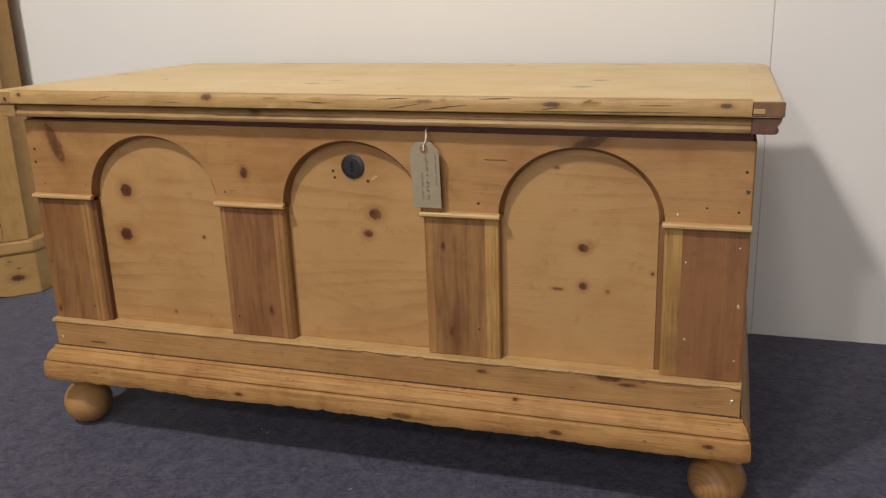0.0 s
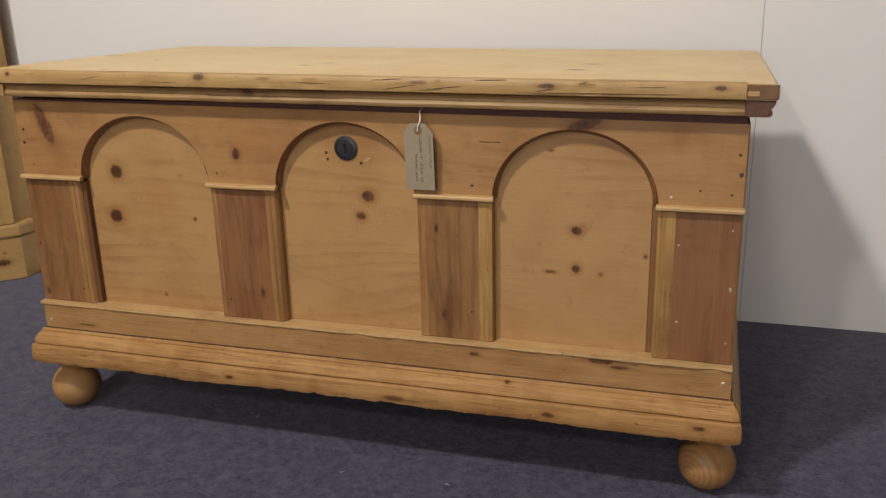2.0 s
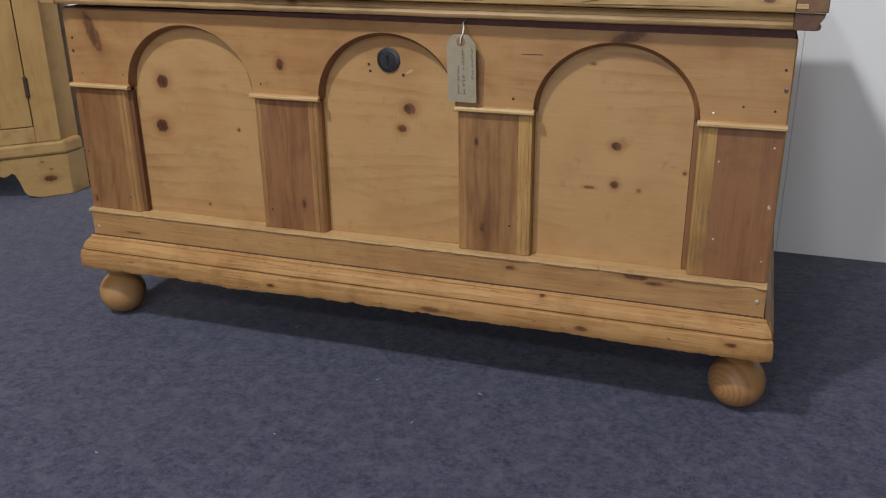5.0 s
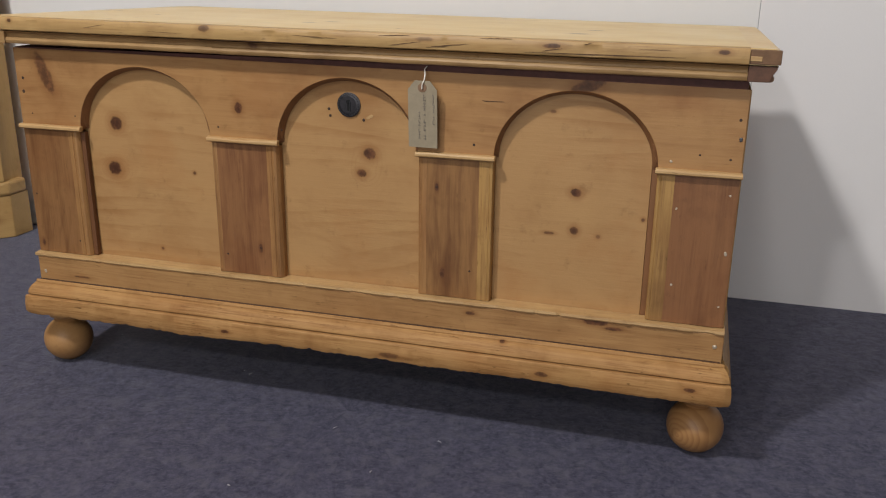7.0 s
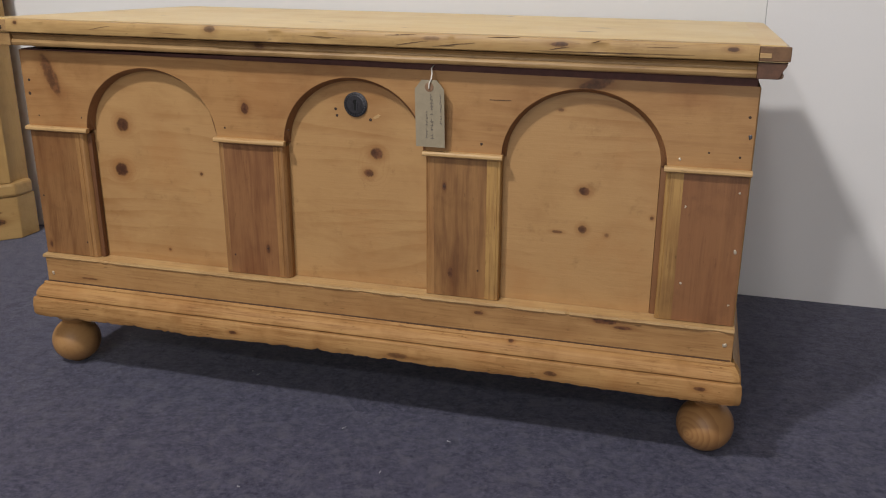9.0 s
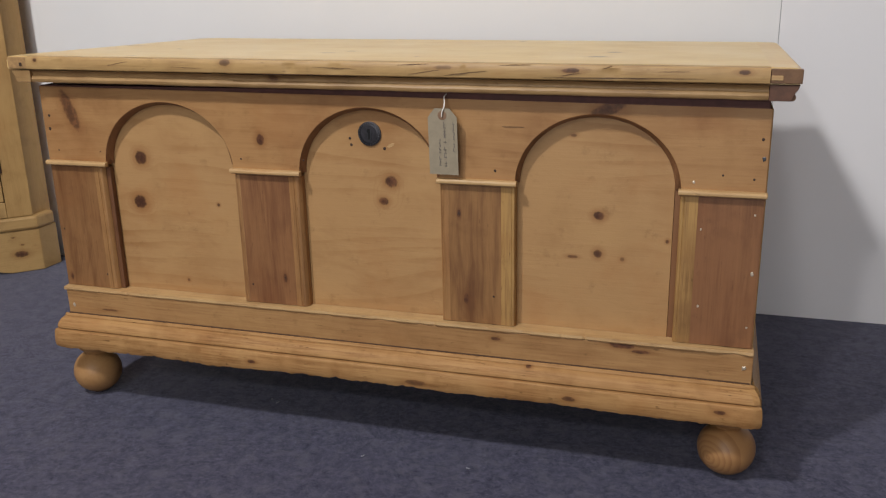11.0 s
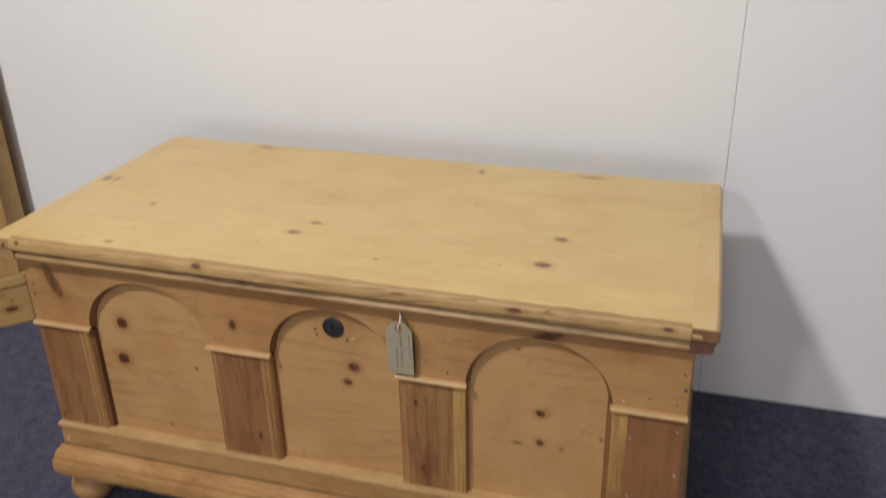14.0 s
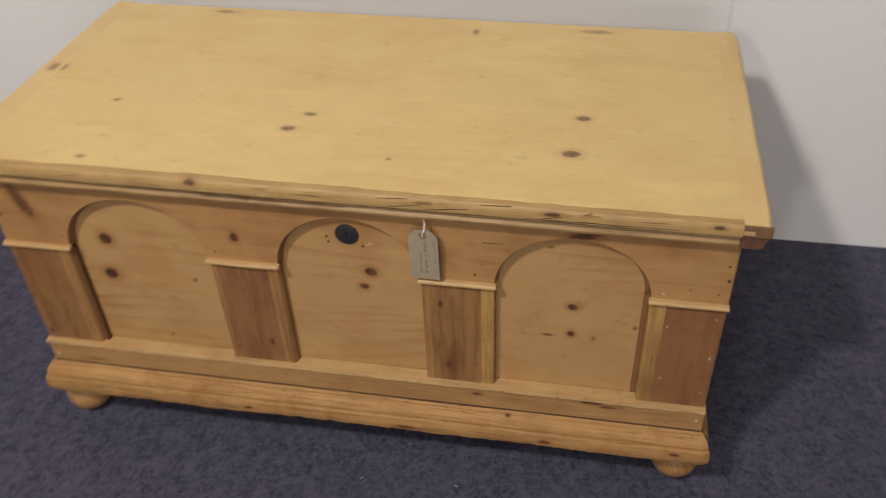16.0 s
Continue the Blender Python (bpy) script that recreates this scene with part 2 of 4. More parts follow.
def end_grain(name, light, dark, centre, axis, scale=420.0):
    """Ring marks of a sawn or turned end round a centre line."""
    m, nt, bsdf = graph(name)
    tc = nt.nodes.new("ShaderNodeTexCoord").outputs["Object"]
    off = nt.nodes.new("ShaderNodeVectorMath")
    off.operation = "SUBTRACT"
    nt.links.new(tc, off.inputs[0])
    off.inputs[1].default_value = centre
    crs = nt.nodes.new("ShaderNodeVectorMath")
    crs.operation = "CROSS_PRODUCT"
    nt.links.new(off.outputs[0], crs.inputs[0])
    crs.inputs[1].default_value = Vector(axis).normalized()
    ln = nt.nodes.new("ShaderNodeVectorMath")
    ln.operation = "LENGTH"
    nt.links.new(crs.outputs[0], ln.inputs[0])
    wob = noise_tex(nt, tc, 30.0, 3.0)
    d = math_node(nt, "ADD", ln.outputs["Value"], math_node(nt, "MULTIPLY", wob, 0.006))
    saw = math_node(nt, "FRACT", math_node(nt, "MULTIPLY", d, scale))
    band = math_node(nt, "MULTIPLY", ramp(nt, saw, 0.2, 0.9), math_node(nt, "SUBTRACT", 1.0, ramp(nt, saw, 0.92, 1.0)))
    big = noise_tex(nt, tc, 22.0, 4.0)
    f = math_node(nt, "ADD", math_node(nt, "MULTIPLY", band, 0.62), math_node(nt, "MULTIPLY", math_node(nt, "SUBTRACT", big, 0.5), 0.9))
    n = nt.nodes.new("ShaderNodeClamp")
    nt.links.new(f, n.inputs[0])
    nt.links.new(mix(nt, n.outputs[0], light, dark), bsdf.inputs["Base Color"])
    bsdf.inputs["Roughness"].default_value = 0.42
    bsdf.inputs["Specular IOR Level"].default_value = 0.35
    return m


def plain(name, color, rough=0.6, metal=0.0, vary=0.12, scale=60.0, bump_mm=0.3):
    m, nt, bsdf = graph(name)
    tc = nt.nodes.new("ShaderNodeTexCoord").outputs["Object"]
    a = noise_tex(nt, tc, scale, 5.0, 0.65)
    b = noise_tex(nt, tc, scale * 0.12, 3.0)
    f = math_node(nt, "ADD", math_node(nt, "MULTIPLY", a, 0.6), math_node(nt, "MULTIPLY", b, 0.4))
    lo, hi = tuple(c * (1 - vary) for c in color), tuple(min(1.0, c * (1 + vary)) for c in color)
    nt.links.new(mix(nt, ramp(nt, f, 0.3, 0.7), lo, hi), bsdf.inputs["Base Color"])
    bsdf.inputs["Roughness"].default_value, bsdf.inputs["Metallic"].default_value = rough, metal
    bump = nt.nodes.new("ShaderNodeBump")
    bump.inputs["Strength"].default_value, bump.inputs["Distance"].default_value = 0.5, bump_mm / 1000
    nt.links.new(a, bump.inputs["Height"])
    nt.links.new(bump.outputs[0], bsdf.inputs["Normal"])
    return m


def carpet_material():
    m, nt, bsdf = graph("carpet_pile")
    tc = nt.nodes.new("ShaderNodeTexCoord").outputs["Object"]
    pile = noise_tex(nt, tc, 380.0, 3.0, 0.7)
    tuft = noise_tex(nt, tc, 48.0, 5.0, 0.72)
    fleck = noise_tex(nt, tc, 115.0, 5.0, 0.8)
    worn = noise_tex(nt, tc, 9.0, 6.0, 0.65)
    wide = noise_tex(nt, tc, 1.6, 3.0)
    f = math_node(nt, "ADD", math_node(nt, "MULTIPLY", pile, 0.2), math_node(nt, "ADD", math_node(nt, "MULTIPLY", tuft, 0.35), math_node(nt, "MULTIPLY", fleck, 0.45)))
    col = mix(nt, ramp(nt, f, 0.37, 0.61), (0.019, 0.019, 0.035), (0.090, 0.086, 0.132))
    col = mix(nt, math_node(nt, "MULTIPLY", ramp(nt, fleck, 0.57, 0.70), 0.5), col, (0.169, 0.164, 0.207))
    col = mix(nt, math_node(nt, "MULTIPLY", ramp(nt, worn, 0.45, 0.72), 0.35), col, (0.090, 0.085, 0.119))
    col = mix(nt, math_node(nt, "MULTIPLY", ramp(nt, wide, 0.4, 0.7), 0.22), col, (0.046, 0.046, 0.080))
    clump = noise_tex(nt, tc, 30.0, 4.0, 0.7)
    col = mix(nt, math_node(nt, "MULTIPLY", ramp(nt, clump, 0.48, 0.64), 0.46), col, (0.108, 0.104, 0.135))
    col = mix(nt, math_node(nt, "MULTIPLY", ramp(nt, noise_tex(nt, stretch(nt, tc, (1, 1, 1), (3, 1, 0)), 110.0, 4.0, 0.75), 0.62, 0.76), 0.30), col, (0.123, 0.113, 0.100))
    nt.links.new(col, bsdf.inputs["Base Color"])
    bsdf.inputs["Roughness"].default_value = 0.95
    bsdf.inputs["Specular IOR Level"].default_value = 0.1
    bsdf.inputs["Sheen Weight"].default_value = 0.35
    bsdf.inputs["Sheen Roughness"].default_value = 0.4
    bsdf.inputs["Sheen Tint"].default_value = (0.86, 0.88, 1.0, 1)
    bump = nt.nodes.new("ShaderNodeBump")
    bump.inputs["Strength"].default_value, bump.inputs["Distance"].default_value = 0.5, 0.004
    nt.links.new(f, bump.inputs["Height"])
    nt.links.new(bump.outputs[0], bsdf.inputs["Normal"])
    return m


def wall_material(name, color):
    m, nt, bsdf = graph(name)
    tc = nt.nodes.new("ShaderNodeTexCoord").outputs["Object"]
    fine = noise_tex(nt, tc, 240.0, 3.0, 0.6)
    cloud = noise_tex(nt, tc, 2.2, 4.0, 0.6)
    scuff = noise_tex(nt, stretch(nt, tc, (3, 3, 14)), 1.5, 4.0, 0.7)
    col = mix(nt, ramp(nt, cloud, 0.3, 0.7), tuple(c * 0.975 for c in color), color)
    col = mix(nt, math_node(nt, "MULTIPLY", ramp(nt, scuff, 0.62, 0.8), 0.06), col, tuple(c * 0.7 for c in color))
    nt.links.new(col, bsdf.inputs["Base Color"])
    bsdf.inputs["Roughness"].default_value = 0.7
    bump = nt.nodes.new("ShaderNodeBump")
    bump.inputs["Strength"].default_value, bump.inputs["Distance"].default_value = 0.25, 0.0006
    nt.links.new(fine, bump.inputs["Height"])
    nt.links.new(bump.outputs[0], bsdf.inputs["Normal"])
    return m


M_LID = pine("pine_lid", (0.640, 0.452, 0.180), (0.535, 0.333, 0.114), "x", "y",
             [(-0.105, 0.128, 0.012, 0.008, 0.75), (-0.083, 0.175, 0.011, 0.006, 0.65), (0.333, 0.113, 0.015, 0.010, 0.85),
              (0.346, 0.218, 0.012, 0.008, 0.79), (-0.416, 0.179, 0.006, 0.004, 0.75), (-0.366, 0.541, 0.020, 0.007, 0.56),
              (0.135, 0.509, 0.006, 0.011, 0.65), (0.355, 0.535, 0.03, 0.008, 0.47), (-0.569, 0.277, 0.010, 0.014, 0.65),
              (0.07, 0.063, 0.004, 0.003, 0.65), (-0.392, 0.008, 0.008, 0.005, 0.56)],
             ring=38, contrast=0.25, stain=0.62, streak=0.5, rough=0.34, gloss=0.55, seed=3.1, redden=0.14, grit=0.05, dirt=0.10)
M_FRONT_EDGE = pine("pine_lid_edge", (0.425, 0.268, 0.108), (0.262, 0.143, 0.054), "x", "z",
                    [(-0.204, 0.616, 0.009, 0.005, 0.75), (0.317, 0.609, 0.013, 0.0035, 0.9), (0.537, 0.609, 0.008, 0.0030, 0.9),
                     (-0.129, 0.594, 0.009, 0.005, 0.9), (-0.55, 0.618, 0.004, 0.003, 0.9), (0.139, 0.612, 0.016, 0.003, 0.5)],
                    ring=70, contrast=0.6, stain=0.5, streak=0.55, seed=1.2, dirt=0.25, grit=0.55)
M_ARCH = pine("pine_arch_board", (0.372, 0.199, 0.077), (0.240, 0.109, 0.037), "x", "z",
              [(-0.170, 0.496, 0.007, 0.009, 1.0), (-0.520, 0.533, 0.036, 0.012, 0.8, 111), (0.366, 0.556, 0.026, 0.009, 0.8, 20)],
              ring=42, contrast=0.55, stain=0.90, streak=0.65, seed=5.7, dirt=0.4, weave=1.4)
M_PANEL = pine("pine_panel", (0.412, 0.236, 0.097), (0.288, 0.137, 0.046), "x", "z",
               [(-0.405, 0.455, 0.0115, 0.0115, 1.0), (-0.416, 0.379, 0.0125, 0.0120, 1.0), (0.039, 0.435, 0.010, 0.009, 1.0),
                (0.025, 0.404, 0.0085, 0.0065, 0.95), (0.355, 0.400, 0.0085, 0.0065, 1.0), (0.355, 0.343, 0.0065, 0.0065, 0.9),
                (0.318, 0.336, 0.008, 0.0026, 0.75), (0.390, 0.337, 0.0036, 0.0036, 0.55), (0.316, 0.515, 0.0045, 0.0026, 0.65),
                (-0.266, 0.382, 0.003, 0.003, 0.8), (-0.338, 0.246, 0.003, 0.003, 0.8), (0.452, 0.368, 0.003, 0.003, 0.8)],
               ring=26, contrast=0.68, stain=0.85, streak=0.60, seed=8.4, dirt=0.18, grit=0.12,
               figure=((0.033, 0.418, 0.026, 0.034), (-0.406, 0.455, 0.022, 0.020), (-0.416, 0.379, 0.024, 0.020)))
PILASTER_KNOTS = ((0.270, -0.145, 0.008, 0.004, 0.7), (0.396, 0.150, 0.006, 0.003, 0.9), (0.262, 0.160, 0.010, 0.004, 0.7), (0.240, -0.565, 0.006, 0.003, 0.8))
M_PILASTERS = [pine("pine_pilaster_" + nm, lo, hi, "z", "x", PILASTER_KNOTS, ring=60, contrast=0.52, stain=0.8, streak=1.8, seed=sd, dirt=0.42, grit=0.42, weave=2.6, gloss=0.4)
               for nm, lo, hi, sd in (("orange", (0.253, 0.122, 0.045), (0.144, 0.060, 0.020), 2.2), ("grey", (0.251, 0.115, 0.045), (0.154, 0.061, 0.024), 6.9),
                                      ("olive", (0.284, 0.142, 0.050), (0.144, 0.061, 0.022), 3.3), ("red", (0.238, 0.105, 0.042), (0.151, 0.061, 0.025), 8.2))]
M_FLUTE = pine("pine_pilaster_edge", (0.335, 0.172, 0.063), (0.150, 0.063, 0.023), "z", "x", ring=50, contrast=0.4, stain=0.6, streak=0.8, seed=4.4, grit=0.5, weave=3.0)
M_FLUTE_PALE = pine("pine_pilaster_edge_worn", (0.410, 0.235, 0.078), (0.175, 0.080, 0.028), "z", "x", ring=40, contrast=0.35, stain=1.0, streak=0.9, seed=5.1, grit=0.8, weave=3.0)
M_BEAD = pine("pine_bead_dark", (0.150, 0.064, 0.027), (0.085, 0.034, 0.015), "z", "x", ring=60, contrast=0.4, stain=0.6, streak=0.7, seed=2.1)
M_STRIP = pine("pine_strip_pale", (0.490, 0.312, 0.140), (0.320, 0.172, 0.066), "x", "z", ring=90, contrast=0.4, stain=0.5, streak=0.6, seed=6.6, dirt=0.2, grit=0.55)
M_BOARD = pine("pine_plinth_board", (0.385, 0.213, 0.083), (0.236, 0.110, 0.038), "x", "z",
               [(0.397, 0.214, 0.020, 0.006, 1.0), (0.424, 0.206, 0.014, 0.003, 0.9), (0.208, 0.204, 0.008, 0.003, 0.8),
                (-0.488, 0.185, 0.018, 0.002, 0.8)], ring=60, contrast=0.5, stain=0.45, streak=0.8, seed=9.9, dirt=0.25, grit=0.6)
M_BASE = pine("pine_base_moulding", (0.420, 0.232, 0.088), (0.248, 0.110, 0.033), "x", "z",
              [(0.539, 0.137, 0.009, 0.0032, 0.9), (0.261, 0.168, 0.0045, 0.0024, 0.9), (0.085, 0.128, 0.01875, 0.0048, 0.7),
               (0.325, 0.131, 0.0105, 0.004, 0.8), (-0.201, 0.131, 0.0075, 0.0032, 0.9)],
              ring=60, contrast=0.5, stain=0.6, streak=0.7, seed=7.3, dirt=0.5, grit=0.9, rough=0.62, gloss=0.22)
M_SIDE = pine("pine_side", (0.352, 0.195, 0.071), (0.232, 0.109, 0.038), "y", "z", ring=45, contrast=0.45, seed=1.9)
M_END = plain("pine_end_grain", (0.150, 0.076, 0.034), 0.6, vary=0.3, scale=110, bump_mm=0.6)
M_END_DARK = plain("pine_end_grain_dark", (0.098, 0.042, 0.022), 0.6, vary=0.3, scale=110, bump_mm=0.6)
M_END_PALE = plain("pine_end_grain_pale", (0.330, 0.192, 0.078), 0.6, vary=0.35, scale=110, bump_mm=0.6)
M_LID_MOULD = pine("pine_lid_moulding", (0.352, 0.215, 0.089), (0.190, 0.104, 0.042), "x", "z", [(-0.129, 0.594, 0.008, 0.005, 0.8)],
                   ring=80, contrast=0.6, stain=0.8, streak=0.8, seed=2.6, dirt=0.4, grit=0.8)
M_BATTEN = pine("pine_batten", (0.632, 0.438, 0.185), (0.522, 0.322, 0.112), "y", "x", [(0.277, -0.585, 0.014, 0.009, 0.6)], ring=50, contrast=0.26, stain=0.6, streak=0.5, rough=0.34, gloss=0.55, seed=2.9, grit=0.08, dirt=0.1)
M_RIM_SHADE = plain("shaded_rim_timber", (0.100, 0.036, 0.026), 0.7, vary=0.3)
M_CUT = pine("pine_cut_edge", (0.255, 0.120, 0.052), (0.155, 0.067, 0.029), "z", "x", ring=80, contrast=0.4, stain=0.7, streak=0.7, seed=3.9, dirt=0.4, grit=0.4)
M_RUST = plain("rusty_iron", (0.055, 0.028, 0.020), 0.7, 0.3, vary=0.4, scale=200)
M_GAP = pine("pine_backing", (0.230, 0.108, 0.044), (0.160, 0.068, 0.026), "z", "x", ring=60, contrast=0.3, stain=0.5, streak=0.6, seed=7.7, dirt=0.3, grit=0.3)
M_IRON = plain("blackened_iron", (0.046, 0.043, 0.047), 0.42, 0.6, vary=0.4, scale=220, bump_mm=0.5)
M_IRON_WORN = plain("rubbed_iron", (0.10, 0.10, 0.11), 0.4, 0.7, vary=0.4, scale=260, bump_mm=0.4)
M_STEEL = plain("worn_steel_nail", (0.58, 0.49, 0.37), 0.42, 0.5, vary=0.3, scale=400)
M_HOLE = plain("dark_nail", (0.045, 0.022, 0.012), 0.7, vary=0.3, scale=300)
M_CRACK = plain("dark_crack", (0.085, 0.042, 0.020), 0.8, vary=0.3, scale=300)
M_TAG = plain("buff_card", (0.300, 0.246, 0.166), 0.8, vary=0.10, scale=90, bump_mm=0.1)
M_RING = plain("tan_reinforcing_ring", (0.22, 0.125, 0.070), 0.7, vary=0.15, scale=200)
M_INK = plain("grey_ink", (0.165, 0.138, 0.112), 0.8, vary=0.2, scale=300)
M_STRING = plain("white_cotton_string", (0.72, 0.66, 0.58), 0.9, vary=0.15, scale=900)
M_FOOT = end_grain("turned_pine", (0.370, 0.192, 0.075), (0.250, 0.115, 0.042), (0.0, 0.0, 0.0388), (-0.60, -0.80, -0.03), 140)
M_FOOT_PLAIN = pine("turned_pine_mottled", (0.400, 0.218, 0.086), (0.265, 0.122, 0.041), "y", "z", ring=30, contrast=0.3, stain=0.8, streak=0.4, seed=2.7, dirt=0.4)
M_WALL = wall_material("wall_paint", (0.785, 0.764, 0.742))
M_WALL2 = wall_material("wall_panel_paint", (0.785, 0.762, 0.756))
M_WALL_UNSEEN = wall_material("unseen_wall_dark", (0.20, 0.19, 0.18))
M_CEIL = wall_material("ceiling_paint", (0.82, 0.81, 0.79))
M_JOINT = plain("joint_filler", (0.50, 0.49, 0.49), 0.8)
M_CARPET = carpet_material()
M_LINT = plain("pale_lint", (0.30, 0.30, 0.33), 0.9)
M_CUP = pine("pine_cupboard", (0.425, 0.258, 0.094), (0.285, 0.150, 0.047), "z", "x", ring=40, contrast=0.35, stain=0.6, streak=0.5, seed=3.7, dirt=0.35)
M_CUPX = pine("pine_cupboard_plinth", (0.430, 0.268, 0.103), (0.272, 0.146, 0.046), "x", "z", [(0.332, 0.051, 0.018, 0.009, 0.95), (0.318, 0.098, 0.004, 0.002, 0.8), (0.338, 0.076, 0.004, 0.002, 0.8)],
              ring=40, contrast=0.35, stain=0.7, streak=0.5, seed=4.9, dirt=0.55)
M_BROWN = pine("dark_stained_wood", (0.10, 0.045, 0.025), (0.045, 0.018, 0.010), "z", "x", ring=60, seed=1.1)

# ---- mesh helpers ----


def link(name, bm, material, parent=None, label="", smooth=False, bevel=0.0):
    me = bpy.data.meshes.new(name)
    bmesh.ops.recalc_face_normals(bm, faces=bm.faces)
    if smooth:
        for e in bm.edges:
            e.smooth = len(e.link_faces) == 2 and e.calc_face_angle(0) < radians(32)
    bm.to_mesh(me)
    bm.free()
    me.materials.append(material)
    for p in me.polygons:
        p.use_smooth = smooth
    ob = new(name, me)
    if parent is not None:
        ob.parent = parent
    if label:
        tagged(ob, label)
    if bevel:
        b = ob.modifiers.new("bevel", "BEVEL")
        b.width, b.segments, b.limit_method, b.angle_limit = bevel, 2, "ANGLE", radians(35)
    return ob


def part(name, bm, material, parent, label="", smooth=False, bevel=0.0):
    return link(name, bm, material, parent, label, smooth, bevel)


def box(x0, x1, y0, y1, z0, z1, bm=None):
    bm = bm or bmesh.new()
    vs = [bm.verts.new((x, y, z)) for x in (x0, x1) for y in (y0, y1) for z in (z0, z1)]
    for q in ((0, 1, 3, 2), (4, 6, 7, 5), (0, 4, 5, 1), (2, 3, 7, 6), (0, 2, 6, 4), (1, 5, 7, 3)):
        bm.faces.new([vs[i] for i in q])
    return bm


def loft(sections, bm=None, close=True, caps=True):
    """Skin a row of equal rings of points."""
    bm = bm or bmesh.new()
    rings = [[bm.verts.new(p) for p in s] for s in sections]
    n = len(rings[0])
    for a, b in zip(rings, rings[1:]):
        for i in range(n if close else n - 1):
            j = (i + 1) % n
            bm.faces.new((a[i], a[j], b[j], b[i]))
    if caps:
        bm.faces.new(rings[0])
        bm.faces.new(rings[-1][::-1])
    return bm


def lathe(profile, segments=40, centre=(0, 0, 0)):
    bm = bmesh.new()
    rings = []
    for r, z in profile:
        rings.append([bm.verts.new((centre[0] + r * math.cos(2 * math.pi * i / segments), centre[1] + r * math.sin(2 * math.pi * i / segments), centre[2] + z))
                      for i in range(segments)])
    for a, b in zip(rings, rings[1:]):
        for i in range(segments):
            j = (i + 1) % segments
            bm.faces.new((a[i], a[j], b[j], b[i]))
    bm.faces.new(rings[0][::-1])
    bm.faces.new(rings[-1])
    return bm


def disc(x, y, z, r, depth, segments=12):
    """A flat round head facing the front, with a soft rim."""
    secs = []
    for k, rr in ((0.0, r), (0.6, r), (1.0, r * 0.7)):
        secs.append([(x + rr * math.cos(2 * math.pi * i / segments), y - k * depth, z + rr * math.sin(2 * math.pi * i / segments)) for i in range(segments)])
    return loft(secs)


def wobble(x, scale, seed):
    return noise.noise((x * scale, seed, 0.37 * seed))


# ---- room ----
floor = link("floor", box(-1.90, 4.0, -5.0, 0.80, -0.06, 0.0), M_CARPET)
tagged(floor, "dark blue-grey short-pile carpet with a fine speckle", "carpet", kind="structure")
SEAM = 0.6155
wall_north = link("wall_north", box(-1.95, SEAM - 0.0008, 0.748, 0.80, 0.0, 3.0), M_WALL, bevel=0.0008)
tagged(wall_north, "off-white painted partition wall panel behind the chest", "wall", kind="structure")
wall_north_panel = link("wall_north_panel", box(SEAM + 0.0008, 4.0, 0.7485, 0.80, 0.0, 3.0), M_WALL2, bevel=0.0008)
tagged(wall_north_panel, "off-white painted partition panel beside a fine vertical joint", "wall", kind="structure")
joint = link("trim", box(SEAM - 0.0008, SEAM + 0.0008, 0.7500, 0.80, 0.0, 3.0), M_JOINT)
tagged(joint, "grey backing strip in the joint between wall panels", "joint", kind="structure")
# walls out of view; their dark tone is set to hold down bounced light
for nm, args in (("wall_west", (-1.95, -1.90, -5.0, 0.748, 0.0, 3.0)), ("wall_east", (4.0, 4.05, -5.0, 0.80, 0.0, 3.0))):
    tagged(link(nm, box(*args), M_WALL_UNSEEN), "unseen showroom wall, toned dark to cut bounce light", "wall", kind="structure")
# the opening is made up, to hold the added fill lamp
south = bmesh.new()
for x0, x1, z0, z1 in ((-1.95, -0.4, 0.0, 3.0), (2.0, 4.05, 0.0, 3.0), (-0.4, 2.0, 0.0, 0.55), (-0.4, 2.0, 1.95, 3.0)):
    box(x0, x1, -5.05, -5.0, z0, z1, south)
tagged(link("wall_south", south, M_WALL_UNSEEN), "unseen showroom wall, toned dark, with an added opening for the fill lamp", "wall", kind="structure")
tagged(link("ceiling", box(-1.95, 4.05, -5.05, 0.80, 3.0, 3.06), M_CEIL), "plain white showroom ceiling", "ceiling", kind="structure")

# ---- blanket chest ----
chest = tagged(new("blanket_chest"), "waxed antique pine blanket chest with three arched panels on ball feet", "chest")
HALF = 0.575
PANEL_Y = 0.017
CAP_Z = 0.444
ARCHES = ((-0.342, 0.1195, 0.106), (0.0075, 0.1140, 0.105), (0.351, 0.1155, 0.103))
PILASTERS = ((-0.575, -0.4615), (-0.2225, -0.1065), (0.1215, 0.2355), (0.4665, 0.575))


def arch_z(x):
    for c, rx, rz in ARCHES:
        if abs(x - c) < rx:
            return CAP_Z + rz * math.sqrt(max(0.0, 1 - ((x - c) / rx) ** 2))
    return CAP_Z


def arch_back(x):
    """Lower edge of the board at its back, where the splayed cut narrows the arch, more on one side than on the other."""
    for c, rx, rz in ARCHES:
        if abs(x - c + 0.0022) < rx - 0.0063:
            return CAP_Z + (rz - 0.0058) * math.sqrt(max(0.0, 1 - ((x - c + 0.0022) / (rx - 0.0063)) ** 2))
    return CAP_Z


def body_top(x):
    """The carcass has sagged a little towards one end."""
    return 0.5665 - 0.0065 * x / HALF


def arch_rim(x, out=0.0012):
    for c, rx, rz in ARCHES:
        if abs(x - c) < rx + out:
            return max(arch_z(x), CAP_Z + (rz + out) * math.sqrt(max(0.0, 1 - ((x - c) / (rx + out)) ** 2)))
    return CAP_Z


